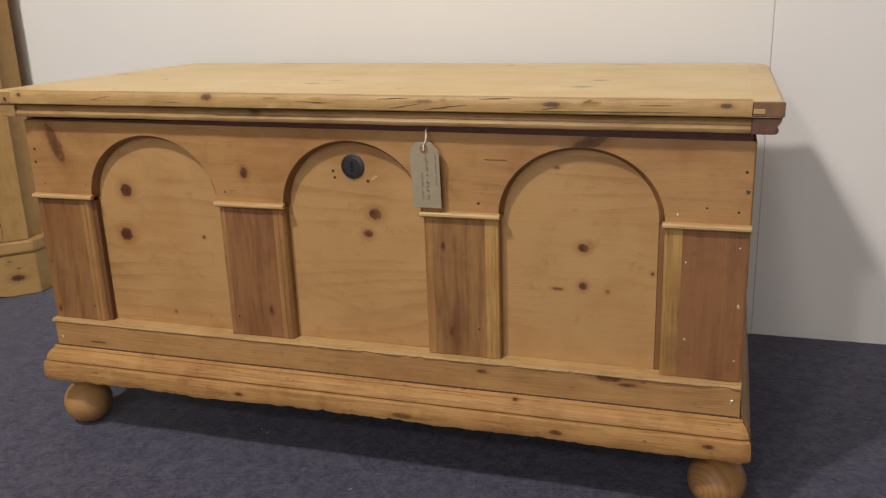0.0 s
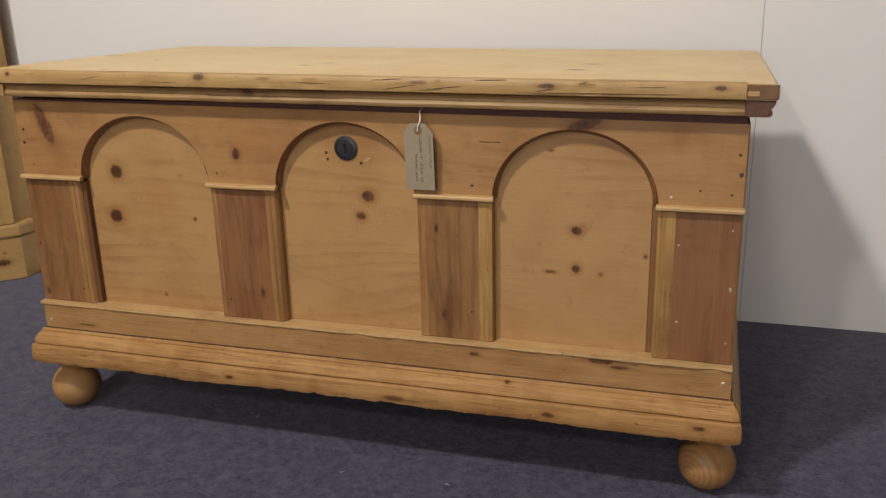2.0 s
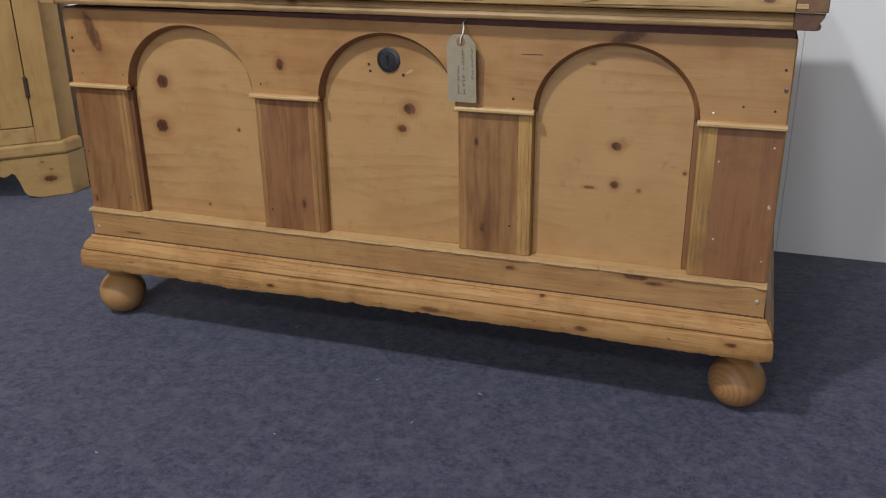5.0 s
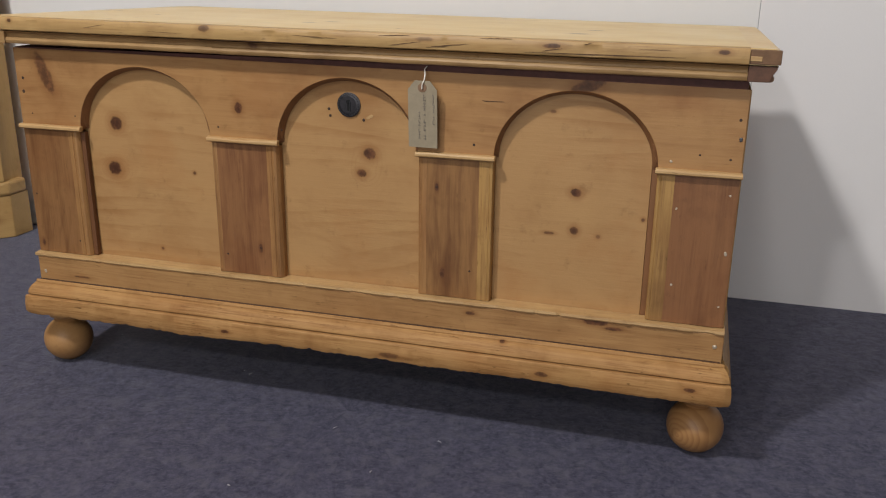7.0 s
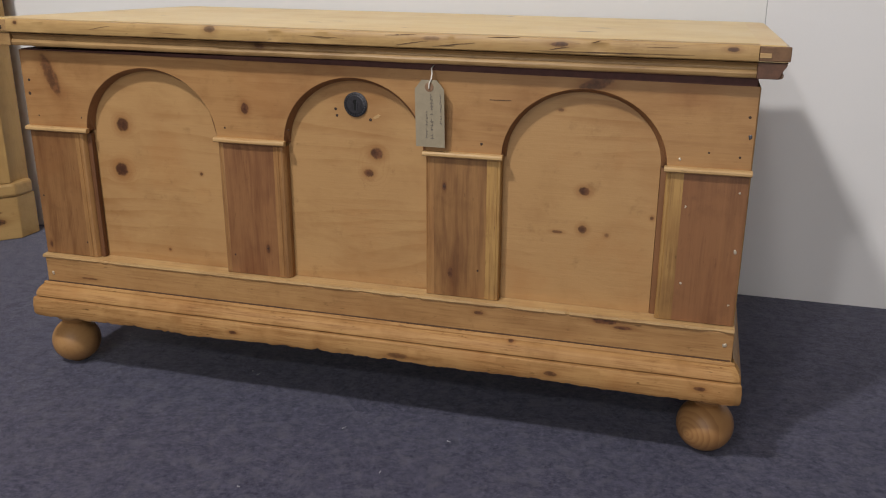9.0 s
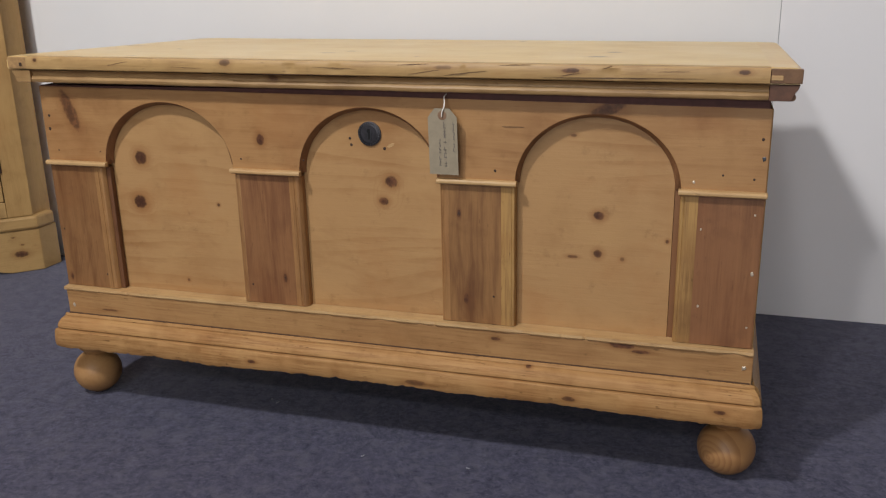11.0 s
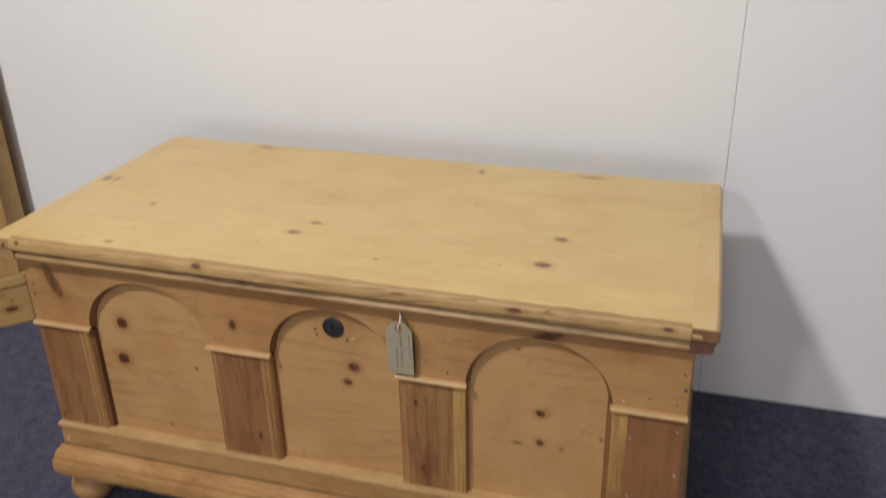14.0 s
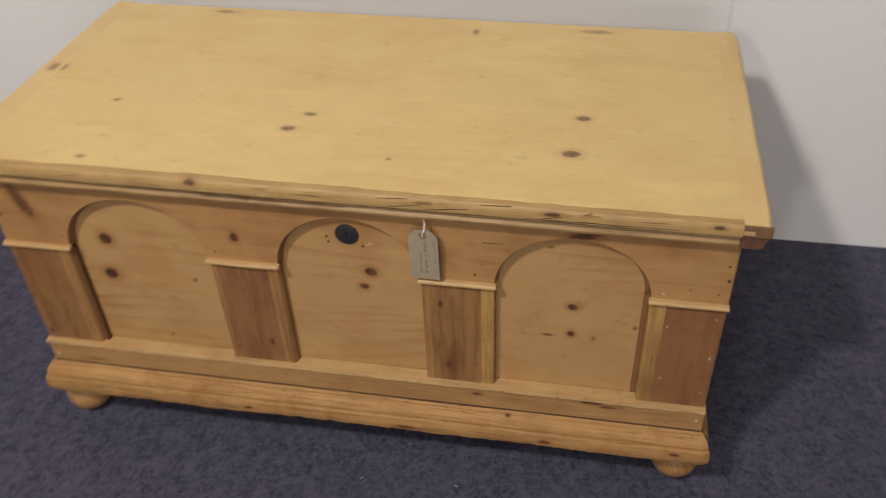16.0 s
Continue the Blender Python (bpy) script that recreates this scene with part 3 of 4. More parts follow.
def arch_board():
    """The board's front edge is rubbed round along the arches."""
    xs = {-HALF, HALF}
    for c, rx, rz in ARCHES:
        xs.update(c - rx * math.cos(math.pi * i / 64) for i in range(65))
        xs.update(c - 0.0022 - (rx - 0.0063) * math.cos(math.pi * i / 64) for i in range(65))
        xs.update((c - rx - 0.0012, c - rx - 0.0006, c + rx + 0.0006, c + rx + 0.0012))
    secs = []
    for x in sorted(xs):
        b, e, t = arch_z(x), arch_rim(x), body_top(x)
        secs.append([(x, 0.0010, b), (x, 0.0003, 0.6 * b + 0.4 * e), (x, 0.0, e), (x, 0.0, t), (x, PANEL_Y - 0.001, t), (x, PANEL_Y - 0.001, arch_back(x))])
    bm = loft(secs)
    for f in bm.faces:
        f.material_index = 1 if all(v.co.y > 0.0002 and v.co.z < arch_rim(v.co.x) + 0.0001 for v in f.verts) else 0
    return bm


body = part("body", box(-HALF + 0.001, HALF - 0.001, 0.034, 0.545, 0.122, 0.560), M_SIDE, chest, "pine carcass boards")
for side in (-1, 1):
    x0, x1 = sorted((side * (HALF - 0.0005), side * (HALF + 0.002)))
    part("side_board", box(x0, x1, 0.003, 0.545, 0.150, body_top(side * HALF) - 0.001), M_SIDE, chest, bevel=0.001)
# rim sits nearly flush; the lid's shade is put into its dark colour
part("rim", box(-HALF + 0.003, HALF - 0.003, 0.0016, 0.53, 0.556, 0.5745), M_RIM_SHADE, chest, "recessed rim under the lid, its colour darkened for shade")
for (a0, a1), (b0, b1) in zip(PILASTERS, PILASTERS[1:]):
    part("panel", box(a1 - 0.02, b0 + (0.02 if b0 < 0.4 else -0.0085), PANEL_Y, 0.0212 if b0 > 0.4 else 0.033, 0.215, 0.557), M_PANEL, chest, "pale pine panel with dark knots", bevel=0.0005)
part("backing_board", box(0.4585, 0.57, 0.0180, 0.0335, 0.2150, 0.5570), M_GAP, chest, "brown backing seen in the gap beside a panel")
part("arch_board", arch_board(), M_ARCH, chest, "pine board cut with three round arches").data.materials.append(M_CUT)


def fluted_strip(x0, x1, flip, worn=False):
    """An upright edge strip, a flat and two rounded reeds that fall towards the panel."""
    w = x1 - x0
    prof = [(0.0, PANEL_Y - 0.0005), (0.0, 0.0006), (0.05, 0.0004), (0.30, -0.0004), (0.42, -0.0004), (0.46, 0.0006), (0.50, 0.0000), (0.66, -0.0004), (0.80, 0.0008),
            (0.85, 0.0020), (0.92, 0.0036), (1.0, 0.0065), (1.0, PANEL_Y - 0.0005)]
    if worn:
        prof = [(0.0, PANEL_Y - 0.0005), (0.0, 0.0006), (0.05, 0.0004), (0.40, 0.0000), (0.74, 0.0003), (0.77, 0.0010), (0.80, 0.0006), (0.94, 0.0010), (1.0, 0.0035), (1.0, PANEL_Y - 0.0005)]
    pts = [((x0 + u * w) if not flip else (x1 - u * w), y) for u, y in prof]
    return loft([[(x, y, z) for x, y in pts] for z in (0.2242, 0.330, 0.4395)])


for n_p, (x0, x1) in enumerate(PILASTERS):
    sl = (0.0, 0.010, 0.013, 0.024)[n_p]
    sr = (0.027, 0.020, 0.021, 0.0)[n_p]
    pil = part("pilaster", box(x0 + sl, x1 - sr, 0.0006, PANEL_Y - 0.0005, 0.2242, 0.4395), M_PILASTERS[n_p], chest, "dark reddish pine pilaster")
    if sl:
        part("edge_moulding", fluted_strip(x0, x0 + sl, True, n_p > 1), M_FLUTE_PALE if n_p == 3 else M_FLUTE, pil)
    if sr:
        bead = 0.0075 if n_p == 0 else 0.0
        part("edge_moulding", fluted_strip(x1 - sr, x1 - bead, False, n_p == 2), M_FLUTE_PALE if n_p == 2 else M_FLUTE, pil)
        if bead:
            part("edge_bead", box(x1 - bead + 0.0002, x1 + 0.001, 0.0060, PANEL_Y - 0.0005, 0.2242, 0.4395), M_BEAD, pil, "dark brown edge bead", bevel=0.0015)
    e0, e1 = (x0 - 0.003, x1 + 0.003)
    secs = []
    for i in range(9):
        x = e0 + (e1 - e0) * i / 8
        j = 0.0006 * wobble(x, 30, 3 + n_p)
        secs.append([(x, 0.001, 0.4412), (x, -0.006 + j, 0.4412), (x, -0.0085 + j, 0.4428), (x, -0.0085 + j, 0.4462 + j), (x, -0.0065, 0.4485 + j), (x, 0.001, 0.4492)])
    part("capital_strip", loft(secs), M_STRIP, chest, "thin pale pine strip", bevel=0.0006)


def ledge():
    secs = []
    for i in range(301):
        x = -0.578 + 1.156 * i / 300
        chip = max(0.0, wobble(x, 22, 7.7) - 0.25) * 0.007 * (1.6 if x > 0.25 else 0.8) + 0.0008 * wobble(x, 60, 1.1) + max(0.0, wobble(x, 95, 4.1) - 0.2) * (0.006 if x > 0.25 else 0.003)
        lip = 0.0 if x > 0.418 else 0.0012
        secs.append([(x, PANEL_Y - 0.0008, 0.2165), (x, -0.0098 + chip + lip, 0.2165), (x, -0.0112 + chip + lip, 0.2185), (x, -0.0104 + chip + lip, 0.2225 - chip * 0.3), (x, PANEL_Y - 0.0008, 0.2240)])
    return loft(secs)


part("ledge", ledge(), M_STRIP, chest, "pale worn pine ledge with chipped front edge")
part("plinth_board", box(-0.5755, 0.5786, -0.007, 0.0335, 0.160, 0.2163), M_BOARD, chest, "pine plinth board with nail heads", bevel=0.001)

part("joint", box(-0.5750, 0.5765, -0.0092, -0.0070, 0.1731, 0.1749), M_CRACK, chest, "thin dark line along the joint above the base moulding")

BASE = ((0.004, 0.1640), (-0.0084, 0.1640), (-0.0086, 0.1726), (-0.0097, 0.1735), (-0.0125, 0.1722), (-0.0138, 0.1700), (-0.0136, 0.1680), (-0.0160, 0.1668), (-0.0205, 0.1640), (-0.0250, 0.1590), (-0.0275, 0.1530),
        (-0.0278, 0.1508), (-0.0205, 0.1493), (-0.0304, 0.1480), (-0.0322, 0.1460), (-0.0338, 0.1350), (-0.0340, 0.1220), (-0.0315, 0.1165), (-0.0200, 0.1155), (0.004, 0.116))


def base_front():
    secs = []
    for i in range(521):
        s = -1 + 2 * i / 520
        ring = []
        for y, z in BASE:
            reach = HALF + max(0.0, -y) * 0.62
            x = s * reach
            worn = 0.0
            if z < 0.125 and y < -0.015:
                worn = 0.0036 * wobble(x, 7, 1.3) + 0.0014 * wobble(x, 34, 2.9) + 0.0016 * wobble(x, 110, 6.2) + 0.0010 * wobble(x, 190, 8.1) + max(0.0, wobble(x, 130, 4.2) - 0.30) * 0.005
            round_off = 0.006 * max(0.0, abs(s) - 0.985) / 0.015 * (1 if y < -0.012 else 0)
            ring.append((x, y + round_off * 0.6 + 0.0006 * wobble(x, 14, z * 100), z + worn))
        secs.append(ring)
    return loft(secs)


def base_side(side):
    secs = []
    for i in range(25):
        yy = 0.0045 + 0.53 * i / 24
        secs.append([(side * (HALF + max(0.0, -y) * 0.62 - (0.004 if y >= 0 else 0.0)), yy, z) for y, z in BASE])
    return loft(secs)


part("base_moulding", base_front(), M_BASE, chest, "stepped pine base moulding with a ragged worn lower edge", smooth=True)
for side in (-1, 1):
    part("base_moulding", base_side(side), M_SIDE, chest)


def foot_profile():
    pts = [(0.012, 0.0004)]
    for i in range(3, 18):
        a = -math.pi / 2 + math.pi * i / 20
        pts.append((0.0428 * math.cos(a), 0.0412 + 0.0412 * math.sin(a)))
    pts += [(0.021, 0.0826), (0.024, 0.086), (0.028, 0.089), (0.028, 0.1215)]
    return pts


for fx, front in ((-0.574, 0.041), (0.5540, 0.048)):
    for fy in (front, 0.495):
        f = part("ball_foot", lathe(foot_profile(), 48), M_FOOT if fx > 0 else M_FOOT_PLAIN, chest, "turned pine ball foot", smooth=True)
        f.location = (fx, fy, 0)

part("corner_block", box(0.5800, 0.5905, 0.0300, 0.0520, 0.0880, 0.1172), M_STRIP, chest, "pale glue block under the base corner", bevel=0.0015)

# lid
TOP = 0.620


def sag(points):
    """The lid lies a little lower towards the back and one end."""
    return [(x, y, z - 0.0042 * x / HALF - 0.0095 * max(0.0, y) / 0.556) for x, y, z in points]


def worn_edge(x):
    return 0.0007 * wobble(x, 12, 5.5) + 0.0005 * wobble(x, 50, 8.8)


def lid_board():
    secs = []
    for i in range(141):
        x = -0.5675 + 1.135 * i / 140
        j = worn_edge(x)
        lip = -0.0150 + 0.0022 * wobble(x, 9, 2.5) + 0.0016 * wobble(x, 40, 4.5)
        secs.append(sag([(x, 0.565, 0.5985), (x, -0.010, 0.5985), (x, -0.010, TOP - 0.002), (x, lip, TOP - 0.0004 + j * 0.3), (x, lip + 0.004, TOP), (x, 0.05, TOP), (x, 0.3, TOP), (x, 0.559, TOP), (x, 0.565, TOP - 0.004)]))
    return loft(secs)


lid = part("lid", lid_board(), M_LID, chest, "pale honey-coloured pine lid board")
EDGE = ((-0.004, 0.5770), (-0.0175, 0.5770), (-0.0205, 0.5778), (-0.0220, 0.5800), (-0.0222, 0.5830), (-0.0205, 0.5860), (-0.0180, 0.5880), (-0.0172, 0.5905), (-0.0185, 0.5935), (-0.0225, 0.5960), (-0.0265, 0.5972), (-0.004, 0.5974))


def lid_moulding():
    secs = []
    for i in range(101):
        x = -0.5676 + 1.1352 * i / 100
        j = 0.0006 * wobble(x, 16, 6.1) + 0.0004 * wobble(x, 70, 3.1)
        secs.append(sag([(x, y + (j if y < -0.015 else 0), z + (j if y < -0.015 else 0)) for y, z in EDGE]))
    return loft(secs)


def lid_side_moulding(side):
    return loft([sag([(side * (0.578 + (-y)), yy, z) for y, z in EDGE]) for yy in (-0.0200, 0.1, 0.3, 0.55)])


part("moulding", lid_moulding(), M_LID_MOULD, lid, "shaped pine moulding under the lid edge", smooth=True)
FASCIA = ((-0.0105, 0.5985), (-0.0270, 0.5985), (-0.0288, 0.6000), (-0.0297, 0.6050), (-0.0296, 0.6110), (-0.0285, 0.6160), (-0.0262, 0.6188), (-0.0215, 0.6197), (-0.0125, 0.6194))


def lid_fascia():
    secs = []
    for i in range(281):
        x = -0.5676 + 1.1352 * i / 280
        j = worn_edge(x)
        split = max(0.0, wobble(x, 30, 9.4) - 0.35) * 0.006
        secs.append(sag([(x, y + (j + (split if 0.604 < z < 0.614 else 0) if y < -0.025 else 0), z + (j if 0.612 < z < 0.6195 else 0)) for y, z in FASCIA]))
    return loft(secs)


part("front_edge", lid_fascia(), M_FRONT_EDGE, lid, "weathered front edge of the lid with knots and splits", smooth=True)


def ragged_split(x0, z0, x1, z1, thick, seed, bow=0.0):
    """A thin dark crack that wanders and swells along the front edge."""
    secs = []
    for k in range(15):
        u = k / 14
        x = x0 + (x1 - x0) * u
        z = z0 + (z1 - z0) * u + bow * math.sin(math.pi * u) + 0.0004 * wobble(u, 7, seed)
        z += 0.0042 * x / HALF
        h2 = thick * (0.15 + math.sin(math.pi * u)) * (0.6 + 0.9 * abs(wobble(u, 6, seed + 3)))
        y = -0.0300 if z < 0.612 else -0.0300 + (z - 0.612) * 0.28
        secs.append(sag([(x, y, z - h2), (x, y, z + h2), (x, y + 0.0024, z)]))
    return loft(secs)


for n_s, (x0, z0, x1, z1, thick, bow) in enumerate((
        (-0.429, 0.6075, -0.366, 0.6180, 0.00045, -0.0018), (0.088, 0.6020, 0.134, 0.6085, 0.00060, 0.0), (0.141, 0.6013, 0.202, 0.6078, 0.00060, 0.0010),
        (0.070, 0.6145, 0.117, 0.6165, 0.00060, -0.0006), (0.218, 0.6155, 0.262, 0.6165, 0.00050, 0.0), (0.304, 0.6020, 0.331, 0.6065, 0.00060, 0.0),
        (0.360, 0.6120, 0.371, 0.6155, 0.00060, 0.0), (-0.20, 0.6000, 0.02, 0.5998, 0.00045, 0.0), (0.28, 0.5999, 0.49, 0.6003, 0.00055, 0.0003),
        (-0.06, 0.6110, 0.01, 0.6085, 0.00035, 0.0), (-0.30, 0.6090, -0.24, 0.6070, 0.00030, 0.0), (0.43, 0.6085, 0.47, 0.6095, 0.00035, 0.0006))):
    part("split", ragged_split(x0, z0, x1, z1, thick, 2.0 + n_s), M_CRACK, lid)


def batten(side):
    a, b = 0.5676, (0.607 if side > 0 else 0.612)
    prof = [(a, 0.5985), (b - 0.002, 0.5985), (b, 0.6010), (b, 0.6120), (b - 0.002, 0.6165), (b - 0.006, 0.6192), (a, 0.6198)]
    secs = []
    for i in range(25):
        y = -0.0250 + 0.590 * i / 24
        in_ = 0.003 if i in (0, 24) else 0.0006 * wobble(y, 20, side + 3)
        secs.append(sag([(side * (x - (in_ if x > a else 0)), y, z) for x, z in prof]))
    return loft(secs)


def sagged_box(x0, x1, y0, y1, z0, z1):
    bm = box(x0, x1, y0, y1, z0, z1)
    for v in bm.verts:
        v.co = sag([tuple(v.co)])[0]
    return bm


for side in (-1, 1):
    end = M_END if side > 0 else M_END_PALE
    part("batten", batten(side), M_BATTEN, lid, "cross-grained batten closing the lid end", smooth=True)
    part("moulding", lid_side_moulding(side), end, lid, smooth=True)
    x0, x1 = sorted((side * 0.5679, side * 0.6060))
    part("batten_end", sagged_box(x0, x1, -0.0272, -0.0245, 0.5995, 0.6180), end, lid, "dark end grain of the batten", bevel=0.0012)
    x0, x1 = sorted((side * (0.5685 if side > 0 else 0.578), side * 0.583))
    # at the negative end a dark block stands in for a notch
    part("tenon_notch", sagged_box(x0, x1, -0.0282, -0.0250, 0.6035, 0.6095), M_STRIP if side > 0 else M_HOLE, lid, "tongue of the lid board, at one end a dark notch mark", bevel=0.0006)
    prof = [(0.5680, 0.5772), (0.5940, 0.5772), (0.5965, 0.5800), (0.5985, 0.5870), (0.6025, 0.5930), (0.6035, 0.5972), (0.5680, 0.5972)]
    part("moulding_end", loft([sag([(side * x, y, z) for x, z in prof]) for y in (-0.0235, 0.0100)]), M_END_DARK if side > 0 else M_LID_MOULD, lid, "dark end grain of the moulding", bevel=0.0008)

# lock and fastenings
KEY = (0.007, 0.508)
plate = part("escutcheon", disc(KEY[0], PANEL_Y, KEY[1], 0.0185, 0.0035, 40), M_IRON, chest, "round black iron keyhole plate")
rim_bm = bmesh.new()
for i in range(26):
    a = 2 * math.pi * i / 26
    cx, cz = KEY[0] + 0.0160 * math.cos(a), KEY[1] + 0.0160 * math.sin(a)
    box(cx - 0.0008, cx + 0.0008, PANEL_Y - 0.0042, PANEL_Y - 0.002, cz - 0.0008, cz + 0.0008, rim_bm)
part("beaded_rim", rim_bm, M_IRON_WORN, plate)
hole = disc(KEY[0], PANEL_Y - 0.0034, KEY[1] + 0.0042, 0.0036, 0.0004, 16)
box(KEY[0] - 0.0019, KEY[0] + 0.0019, PANEL_Y - 0.0038, PANEL_Y - 0.0030, KEY[1] - 0.0085, KEY[1] + 0.003, hole)
part("keyhole", hole, plain("keyhole_black", (0.004, 0.004, 0.004), 0.9), plate)
cover = box(KEY[0] + 0.0022, KEY[0] + 0.0036, PANEL_Y - 0.0046, PANEL_Y - 0.0034, KEY[1] - 0.0085, KEY[1] + 0.0065)
part("keyhole_edge", cover, M_IRON_WORN, plate, bevel=0.0003)

def hammered(x, y, z, r, depth, seed):
    """A nail head beaten out of round."""
    rnd = random.Random(seed)
    tall, lean = rnd.uniform(0.9, 1.7), rnd.uniform(-0.5, 0.5)
    rim = [(2 * math.pi * i / 11, rnd.uniform(0.62, 1.05)) for i in range(11)]
    secs = []
    for k, grow in ((0.0, 1.0), (0.55, 0.95), (1.0, 0.55)):
        secs.append([(x + r * grow * q * (math.cos(a) + lean * math.sin(a) * 0.4), y - k * depth, z + r * grow * q * tall * math.sin(a)) for a, q in rim])
    return loft(secs)


for x, z, r in ((0.483, 0.459, 0.0024), (0.565, 0.417, 0.0020), (0.496, 0.393, 0.0018), (0.567, 0.334, 0.0032), (0.570, 0.494, 0.0032), (0.499, 0.281, 0.0024), (0.566, 0.255, 0.0022)):
    part("nail_head", hammered(x, 0.0012 if z < 0.44 else 0.0004, z, r * 0.92, 0.0012, x * 991 + z), M_IRON_WORN if z > 0.48 else M_STEEL, chest, "dull grey nail head" if z > 0.48 else "bright worn nail head")
for x, z in ((0.567, 0.197), (-0.563, 0.189)):
    part("nail_head", hammered(x, -0.0066, z, 0.0040 if x > 0 else 0.0030, 0.0020, x * 991 + z), M_STEEL, chest, "bright worn nail head")
for x, z, r in ((0.567, 0.520, 0.0022), (-0.563, 0.524, 0.0026), (-0.565, 0.502, 0.0030), (-0.207, 0.464, 0.0018), (0.206, 0.463, 0.0022),
                (-0.470, 0.466, 0.0014), (-0.553, 0.466, 0.0014), (0.560, 0.466, 0.0018), (0.520, 0.470, 0.0016), (-0.098, 0.466, 0.0014)):
    part("nail_hole", disc(x, 0.0004, z, r, 0.0006), M_HOLE, chest)
for x, z, r in ((-0.567, 0.327, 0.0018), (-0.145, 0.271, 0.0018), (0.150, 0.396, 0.0020), (0.203, 0.269, 0.0018), (-0.205, 0.255, 0.0018), (-0.490, 0.249, 0.0018)):
    part("nail_hole", disc(x, 0.0010, z, r, 0.0006), M_HOLE, chest)
for x, z, r in ((-0.026, 0.500, 0.0022), (-0.024, 0.490, 0.0022), (0.030, 0.486, 0.0024)):
    part("nail_hole", disc(x, PANEL_Y, z, r, 0.0006), M_HOLE, chest)

crack = loft([[(0.217 + 0.031 * k / 6, -0.0006, 0.5272 + 0.0006 * wobble(k, 1.3, 2.2) + dz) for dz in (-0.00035, 0.00035)] + [(0.217 + 0.031 * k / 6, 0.0012, 0.5272)] for k in range(7)])
part("split", crack, M_HOLE, chest, "fine dark crack in the arch board")
chip = [(0.034, 0.489), (0.0375, 0.4875), (0.043, 0.4900), (0.046, 0.4935), (0.0425, 0.4950), (0.0375, 0.4925)]
part("chip", loft([[(x, PANEL_Y - k, z) for x, z in chip] for k in (0.0, 0.0005)]), M_STRIP, chest, "pale chip in the wood beside the lock")

# ---- price tag ----
tag = tagged(new("price_tag"), "buff card price tag hanging from the lid on string", "tag")
TAG = Matrix.Translation((0.1325, -0.0110, 0.4565)) @ Euler((radians(3), 0, radians(-2))).to_matrix().to_4x4()
tag.matrix_world = TAG
card = bmesh.new()
outline = ((-0.0220, 0), (0.0220, 0), (0.0220, 0.084), (0.0112, 0.0970), (-0.0112, 0.0970), (-0.0220, 0.084))
fr = [card.verts.new((x, -0.0004, z)) for x, z in outline]
bk = [card.verts.new((x, 0.0004, z)) for x, z in outline]
card.faces.new(fr)
card.faces.new(bk[::-1])
for i in range(6):
    card.faces.new((fr[i], bk[i], bk[(i + 1) % 6], fr[(i + 1) % 6]))
card = part("card", card, M_TAG, tag, "buff card")
part("reinforcing_ring", disc(0, -0.0004, 0.087, 0.0066, 0.0006, 24), M_RING, tag, "tan reinforcing ring round the hole")
ink = bmesh.new()
pen = random.Random(5)
for x0, z0, z1, tall in ((0.0030, 0.012, 0.075, 0.0050), (-0.0050, 0.014, 0.052, 0.0032), (0.0165, 0.034, 0.082, 0.0026)):
    z = z0
    while z < z1:
        run, lean = pen.uniform(0.0020, 0.0050), pen.uniform(-0.0012, 0.0012)
        if pen.random() < 0.8:
            h = tall * pen.uniform(0.5, 1.0)
            box(x0 - h / 2, x0 + h / 2, -0.0009, -0.0003, z + lean, z + lean + 0.0008, ink)
            box(x0 + lean - 0.0004, x0 + lean + 0.0004, -0.0009, -0.0003, z, z + run * 0.8, ink)
        z += run
part("writing", ink, M_INK, card, "faint illegible pen strokes")


def tube(points, r, n=8):
    secs = []
    for p in points:
        secs.append([(p[0] + r * math.cos(2 * math.pi * i / n), p[1] + r * math.sin(2 * math.pi * i / n), p[2]) for i in range(n)])
    return loft(secs)


part("string", tube([(0.0, -0.002, 0.0855), (0.001, -0.003, 0.093), (0.0035, -0.001, 0.099), (0.0030, 0.004, 0.106), (0.001, 0.008, 0.1120), (0.0015, 0.018, 0.1150)], 0.0010), M_STRING, tag, "white cotton string", smooth=True)

# ---- corner cupboard ----
cup = tagged(new("corner_cupboard"), "honey pine corner cupboard with a panelled door and bracket feet", "cupboard")
cup.matrix_world = pose(-1.485, 0.364, 0, 0, 0, 45)
CW, RET = 0.375, 0.047


def prism(outline, z0, z1):
    return loft([[(x, y, z0) for x, y in outline], [(x, y, z1) for x, y in outline]])


def plan(out, ret=RET):
    """Front, short canted returns and the two backs of a corner piece."""
    w = CW + out * 0.45
    return ((-w, -out), (w, -out), (w + ret, ret - out), (0.03, CW + ret + 0.06), (-0.03, CW + ret + 0.06), (-w - ret, ret - out))


part("carcass", prism(plan(0.0), 0.110, 0.91), M_CUP, cup, "pine carcass with canted corners", bevel=0.002)
part("upper_carcass", prism(plan(-0.022), 0.935, 1.95), M_CUP, cup, bevel=0.002)
part("waist_moulding", prism(plan(0.012), 0.911, 0.934), M_CUPX, cup, bevel=0.005)
part("cornice", prism(plan(0.04), 1.951, 2.03), M_CUPX, cup, bevel=0.012)
part("base_moulding", prism(plan(0.016), 0.1155, 0.153), M_CUPX, cup, "rounded pine base moulding", bevel=0.008)


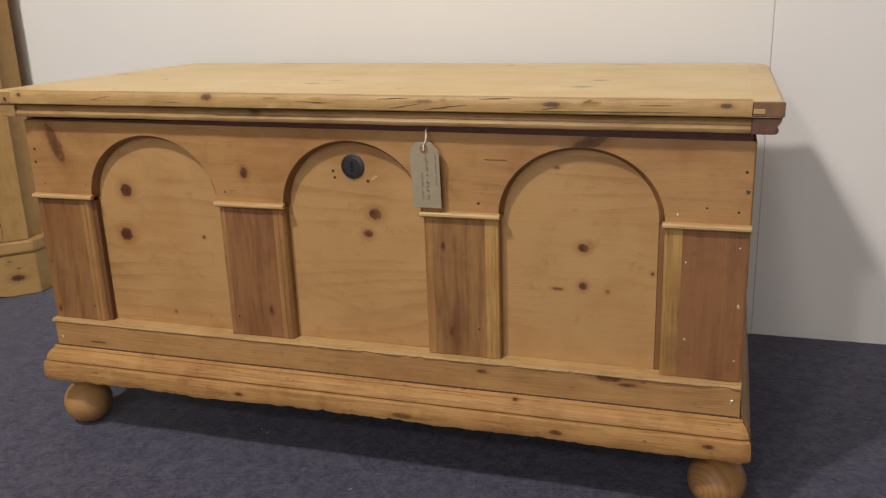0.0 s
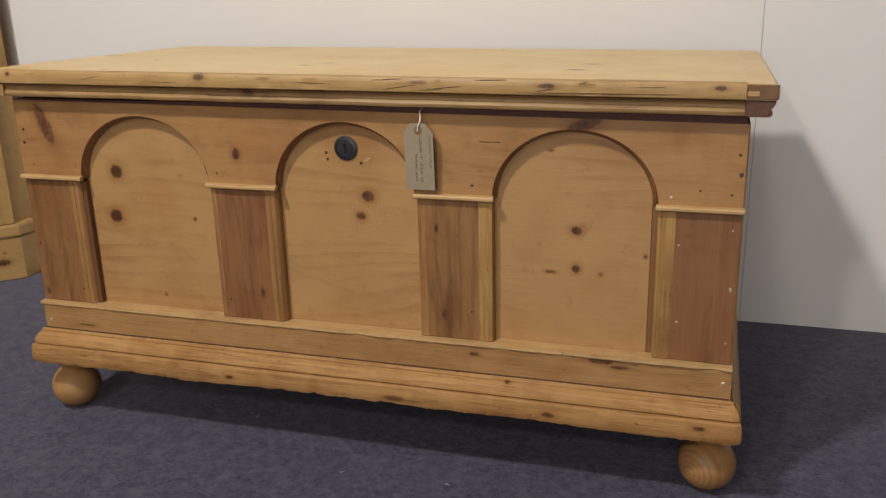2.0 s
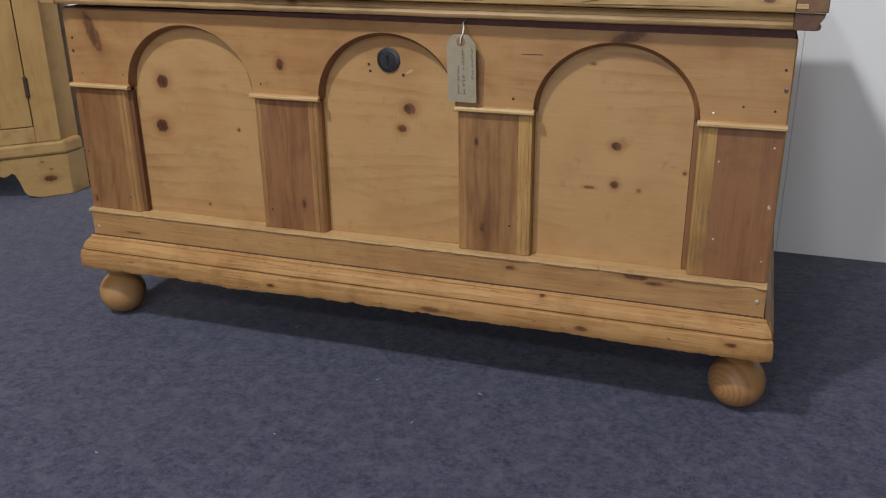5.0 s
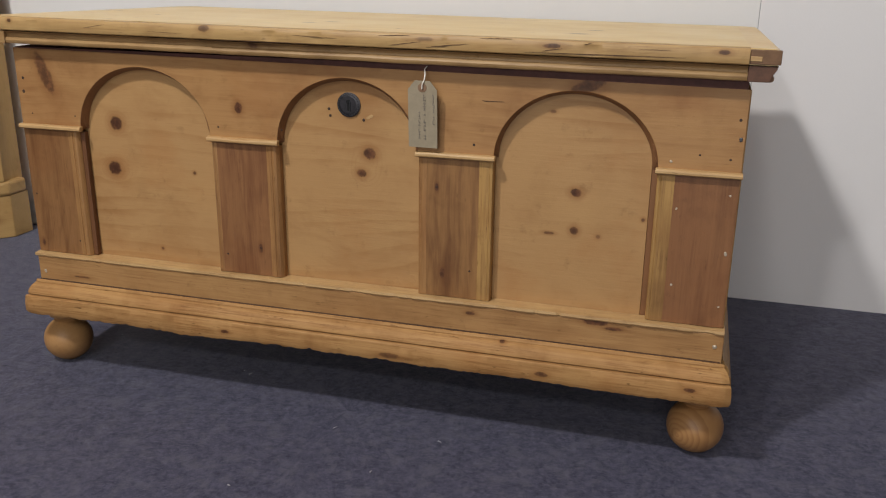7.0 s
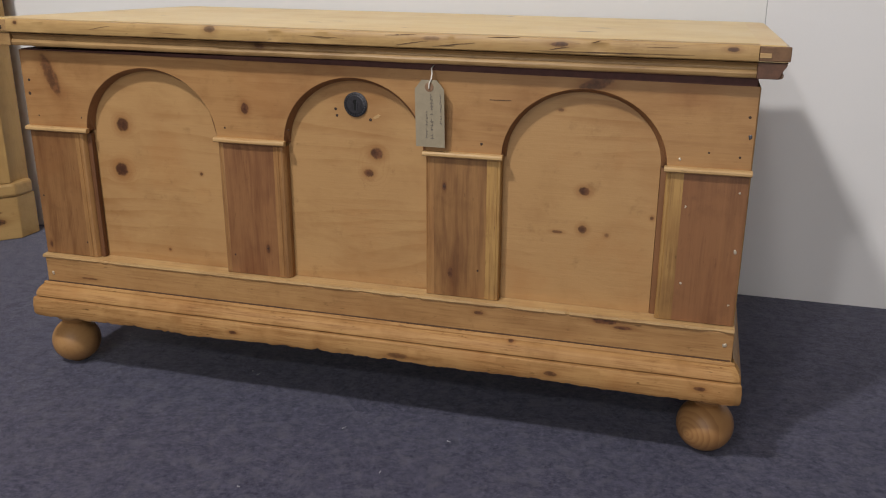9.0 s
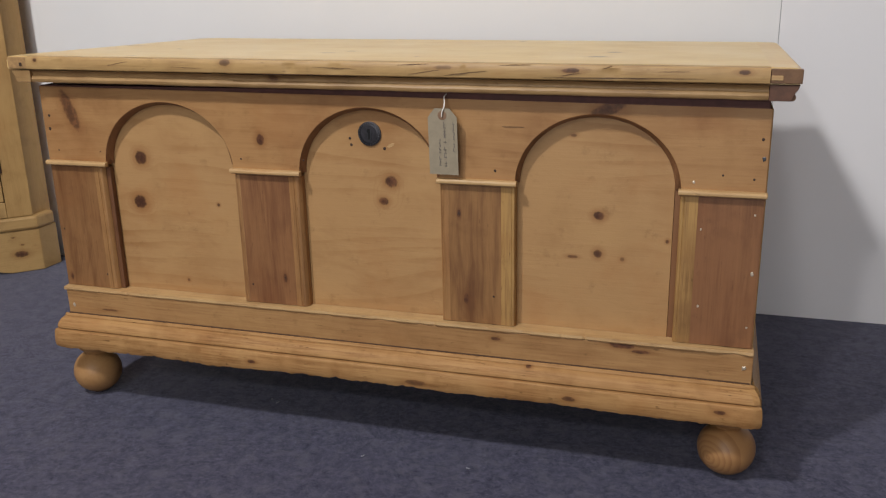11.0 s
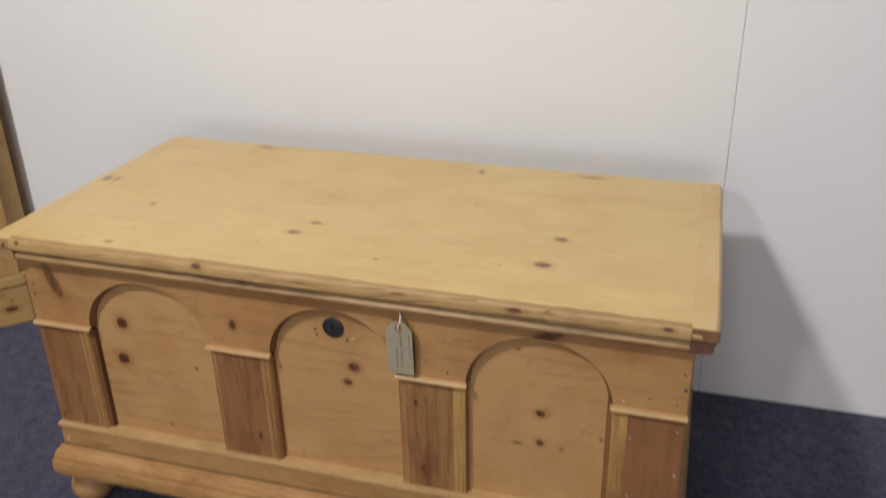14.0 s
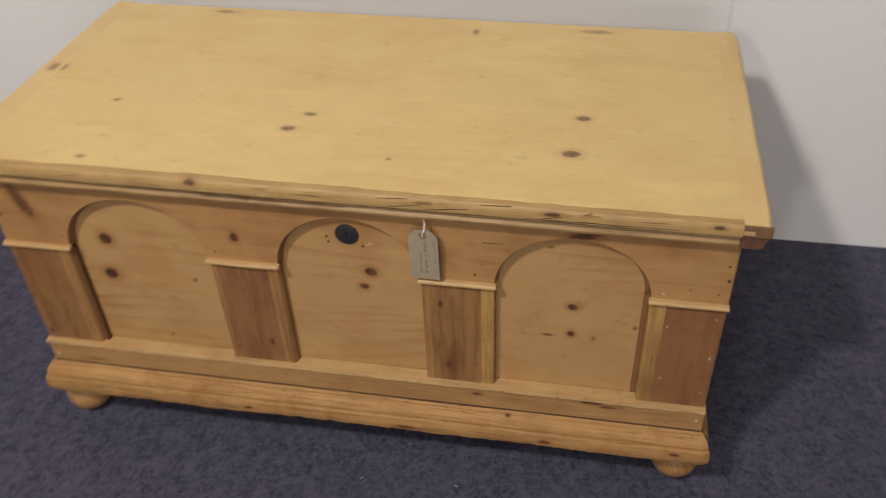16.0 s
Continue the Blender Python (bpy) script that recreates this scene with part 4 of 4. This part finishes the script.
def apron():
    secs = []
    for i in range(97):
        x = -0.383 + 0.766 * i / 96
        edge = 0.383 - abs(x)
        if edge < 0.118:
            b = 0.001 + 0.012 * max(0.0, (edge - 0.07) / 0.048) ** 2
        elif edge < 0.142:
            b = 0.013 + 0.064 * math.sin((edge - 0.118) / 0.024 * math.pi / 2)
        elif edge < 0.18:
            b = 0.077 - 0.010 * math.sin((edge - 0.142) / 0.038 * math.pi)
        else:
            b = 0.077 + 0.009 * min(1.0, (edge - 0.18) / 0.04)
        secs.append([(x, -0.009, b), (x, -0.009, 0.115), (x, 0.004, 0.115), (x, 0.004, b)])
    return loft(secs)


part("bracket_apron", apron(), M_CUPX, cup, "scalloped pine apron with bracket feet", bevel=0.002)
for side in (-1, 1):
    w = CW + 0.008
    ret = bmesh.new()
    pts = ((side * w, -0.009), (side * (w + RET), RET - 0.009), (side * (w + RET - 0.016), RET + 0.007), (side * (w - 0.016), 0.007))
    part("bracket_return", loft([[(x, y, z) for x, y in pts] for z in (0.001, 0.115)], ret), M_CUPX, cup, bevel=0.002)
DH = 0.3115
door = part("door", box(-DH, DH, -0.004, 0.004, 0.1970, 0.872), M_CUP, cup, "panelled pine door", bevel=0.001)
part("door_panel", box(-DH + 0.09, DH - 0.09, -0.0065, -0.003, 0.285, 0.79), M_CUP, door, bevel=0.002)
for x0, x1, z0, z1 in ((-DH, -DH + 0.075, 0.1970, 0.872), (DH - 0.075, DH, 0.1970, 0.872), (-DH + 0.0755, DH - 0.0755, 0.1970, 0.268), (-DH + 0.0755, DH - 0.0755, 0.805, 0.872)):
    part("door_rail", box(x0, x1, -0.012, -0.004, z0, z1), M_CUP if z1 - z0 > 0.3 else M_CUPX, door, bevel=0.0015)
for x0, x1, z0, z1 in ((-CW, -DH - 0.0025, 0.1535, 0.911), (DH + 0.0025, CW, 0.1535, 0.911), (-DH - 0.002, DH + 0.002, 0.1535, 0.1945), (-DH - 0.002, DH + 0.002, 0.8745, 0.911)):
    part("stile", box(x0, x1, -0.012, 0.0, z0, z1), M_CUP if z1 - z0 > 0.3 else M_CUPX, cup, bevel=0.0015)
for z in (0.300, 0.725):
    part("hinge", box(DH - 0.004, DH + 0.006, -0.0165, -0.011, z - 0.027, z + 0.027), M_RUST, cup, "dark rusty butt hinge", bevel=0.002)

# ---- neighbour on the far side ----
trunk = tagged(new("low_chest"), "dark brown stained low wooden chest standing against the wall", "chest")
trunk.location = (1.60, 0.52, 0)
part("carcass", box(-0.375, 0.375, -0.195, 0.195, 0.075, 0.27), M_BROWN, trunk, bevel=0.003)
part("plinth", box(-0.392, 0.392, -0.21, 0.205, 0.0, 0.0745), M_BROWN, trunk, "dark brown plinth", bevel=0.004)
part("lid", box(-0.40, 0.40, -0.22, 0.205, 0.2705, 0.295), M_BROWN, trunk, bevel=0.004)

# ---- lint on the carpet ----
rng = random.Random(11)
lint = bmesh.new()
for _ in range(34):
    x, y = rng.uniform(-1.3, 1.4), rng.uniform(-0.9, 0.25)
    a, l, w = rng.uniform(0, math.pi), rng.uniform(0.0012, 0.004), rng.uniform(0.0004, 0.0009)
    c, d = math.cos(a), math.sin(a)
    vs = [lint.verts.new((x + c * p - d * q, y + d * p + c * q, 0.0012 + (0.0006 if k % 2 else 0))) for k, (p, q) in enumerate(((-l, -w), (l, -w), (l, w), (-l, w)))]
    top = [lint.verts.new(v.co + Vector((0, 0, 0.0008))) for v in vs]
    lint.faces.new(top)
    for k in range(4):
        lint.faces.new((vs[k], vs[(k + 1) % 4], top[(k + 1) % 4], top[k]))
tagged(link("lint", lint, M_LINT), "tiny pale specks of lint scattered on the carpet", "lint", kind="stuff")
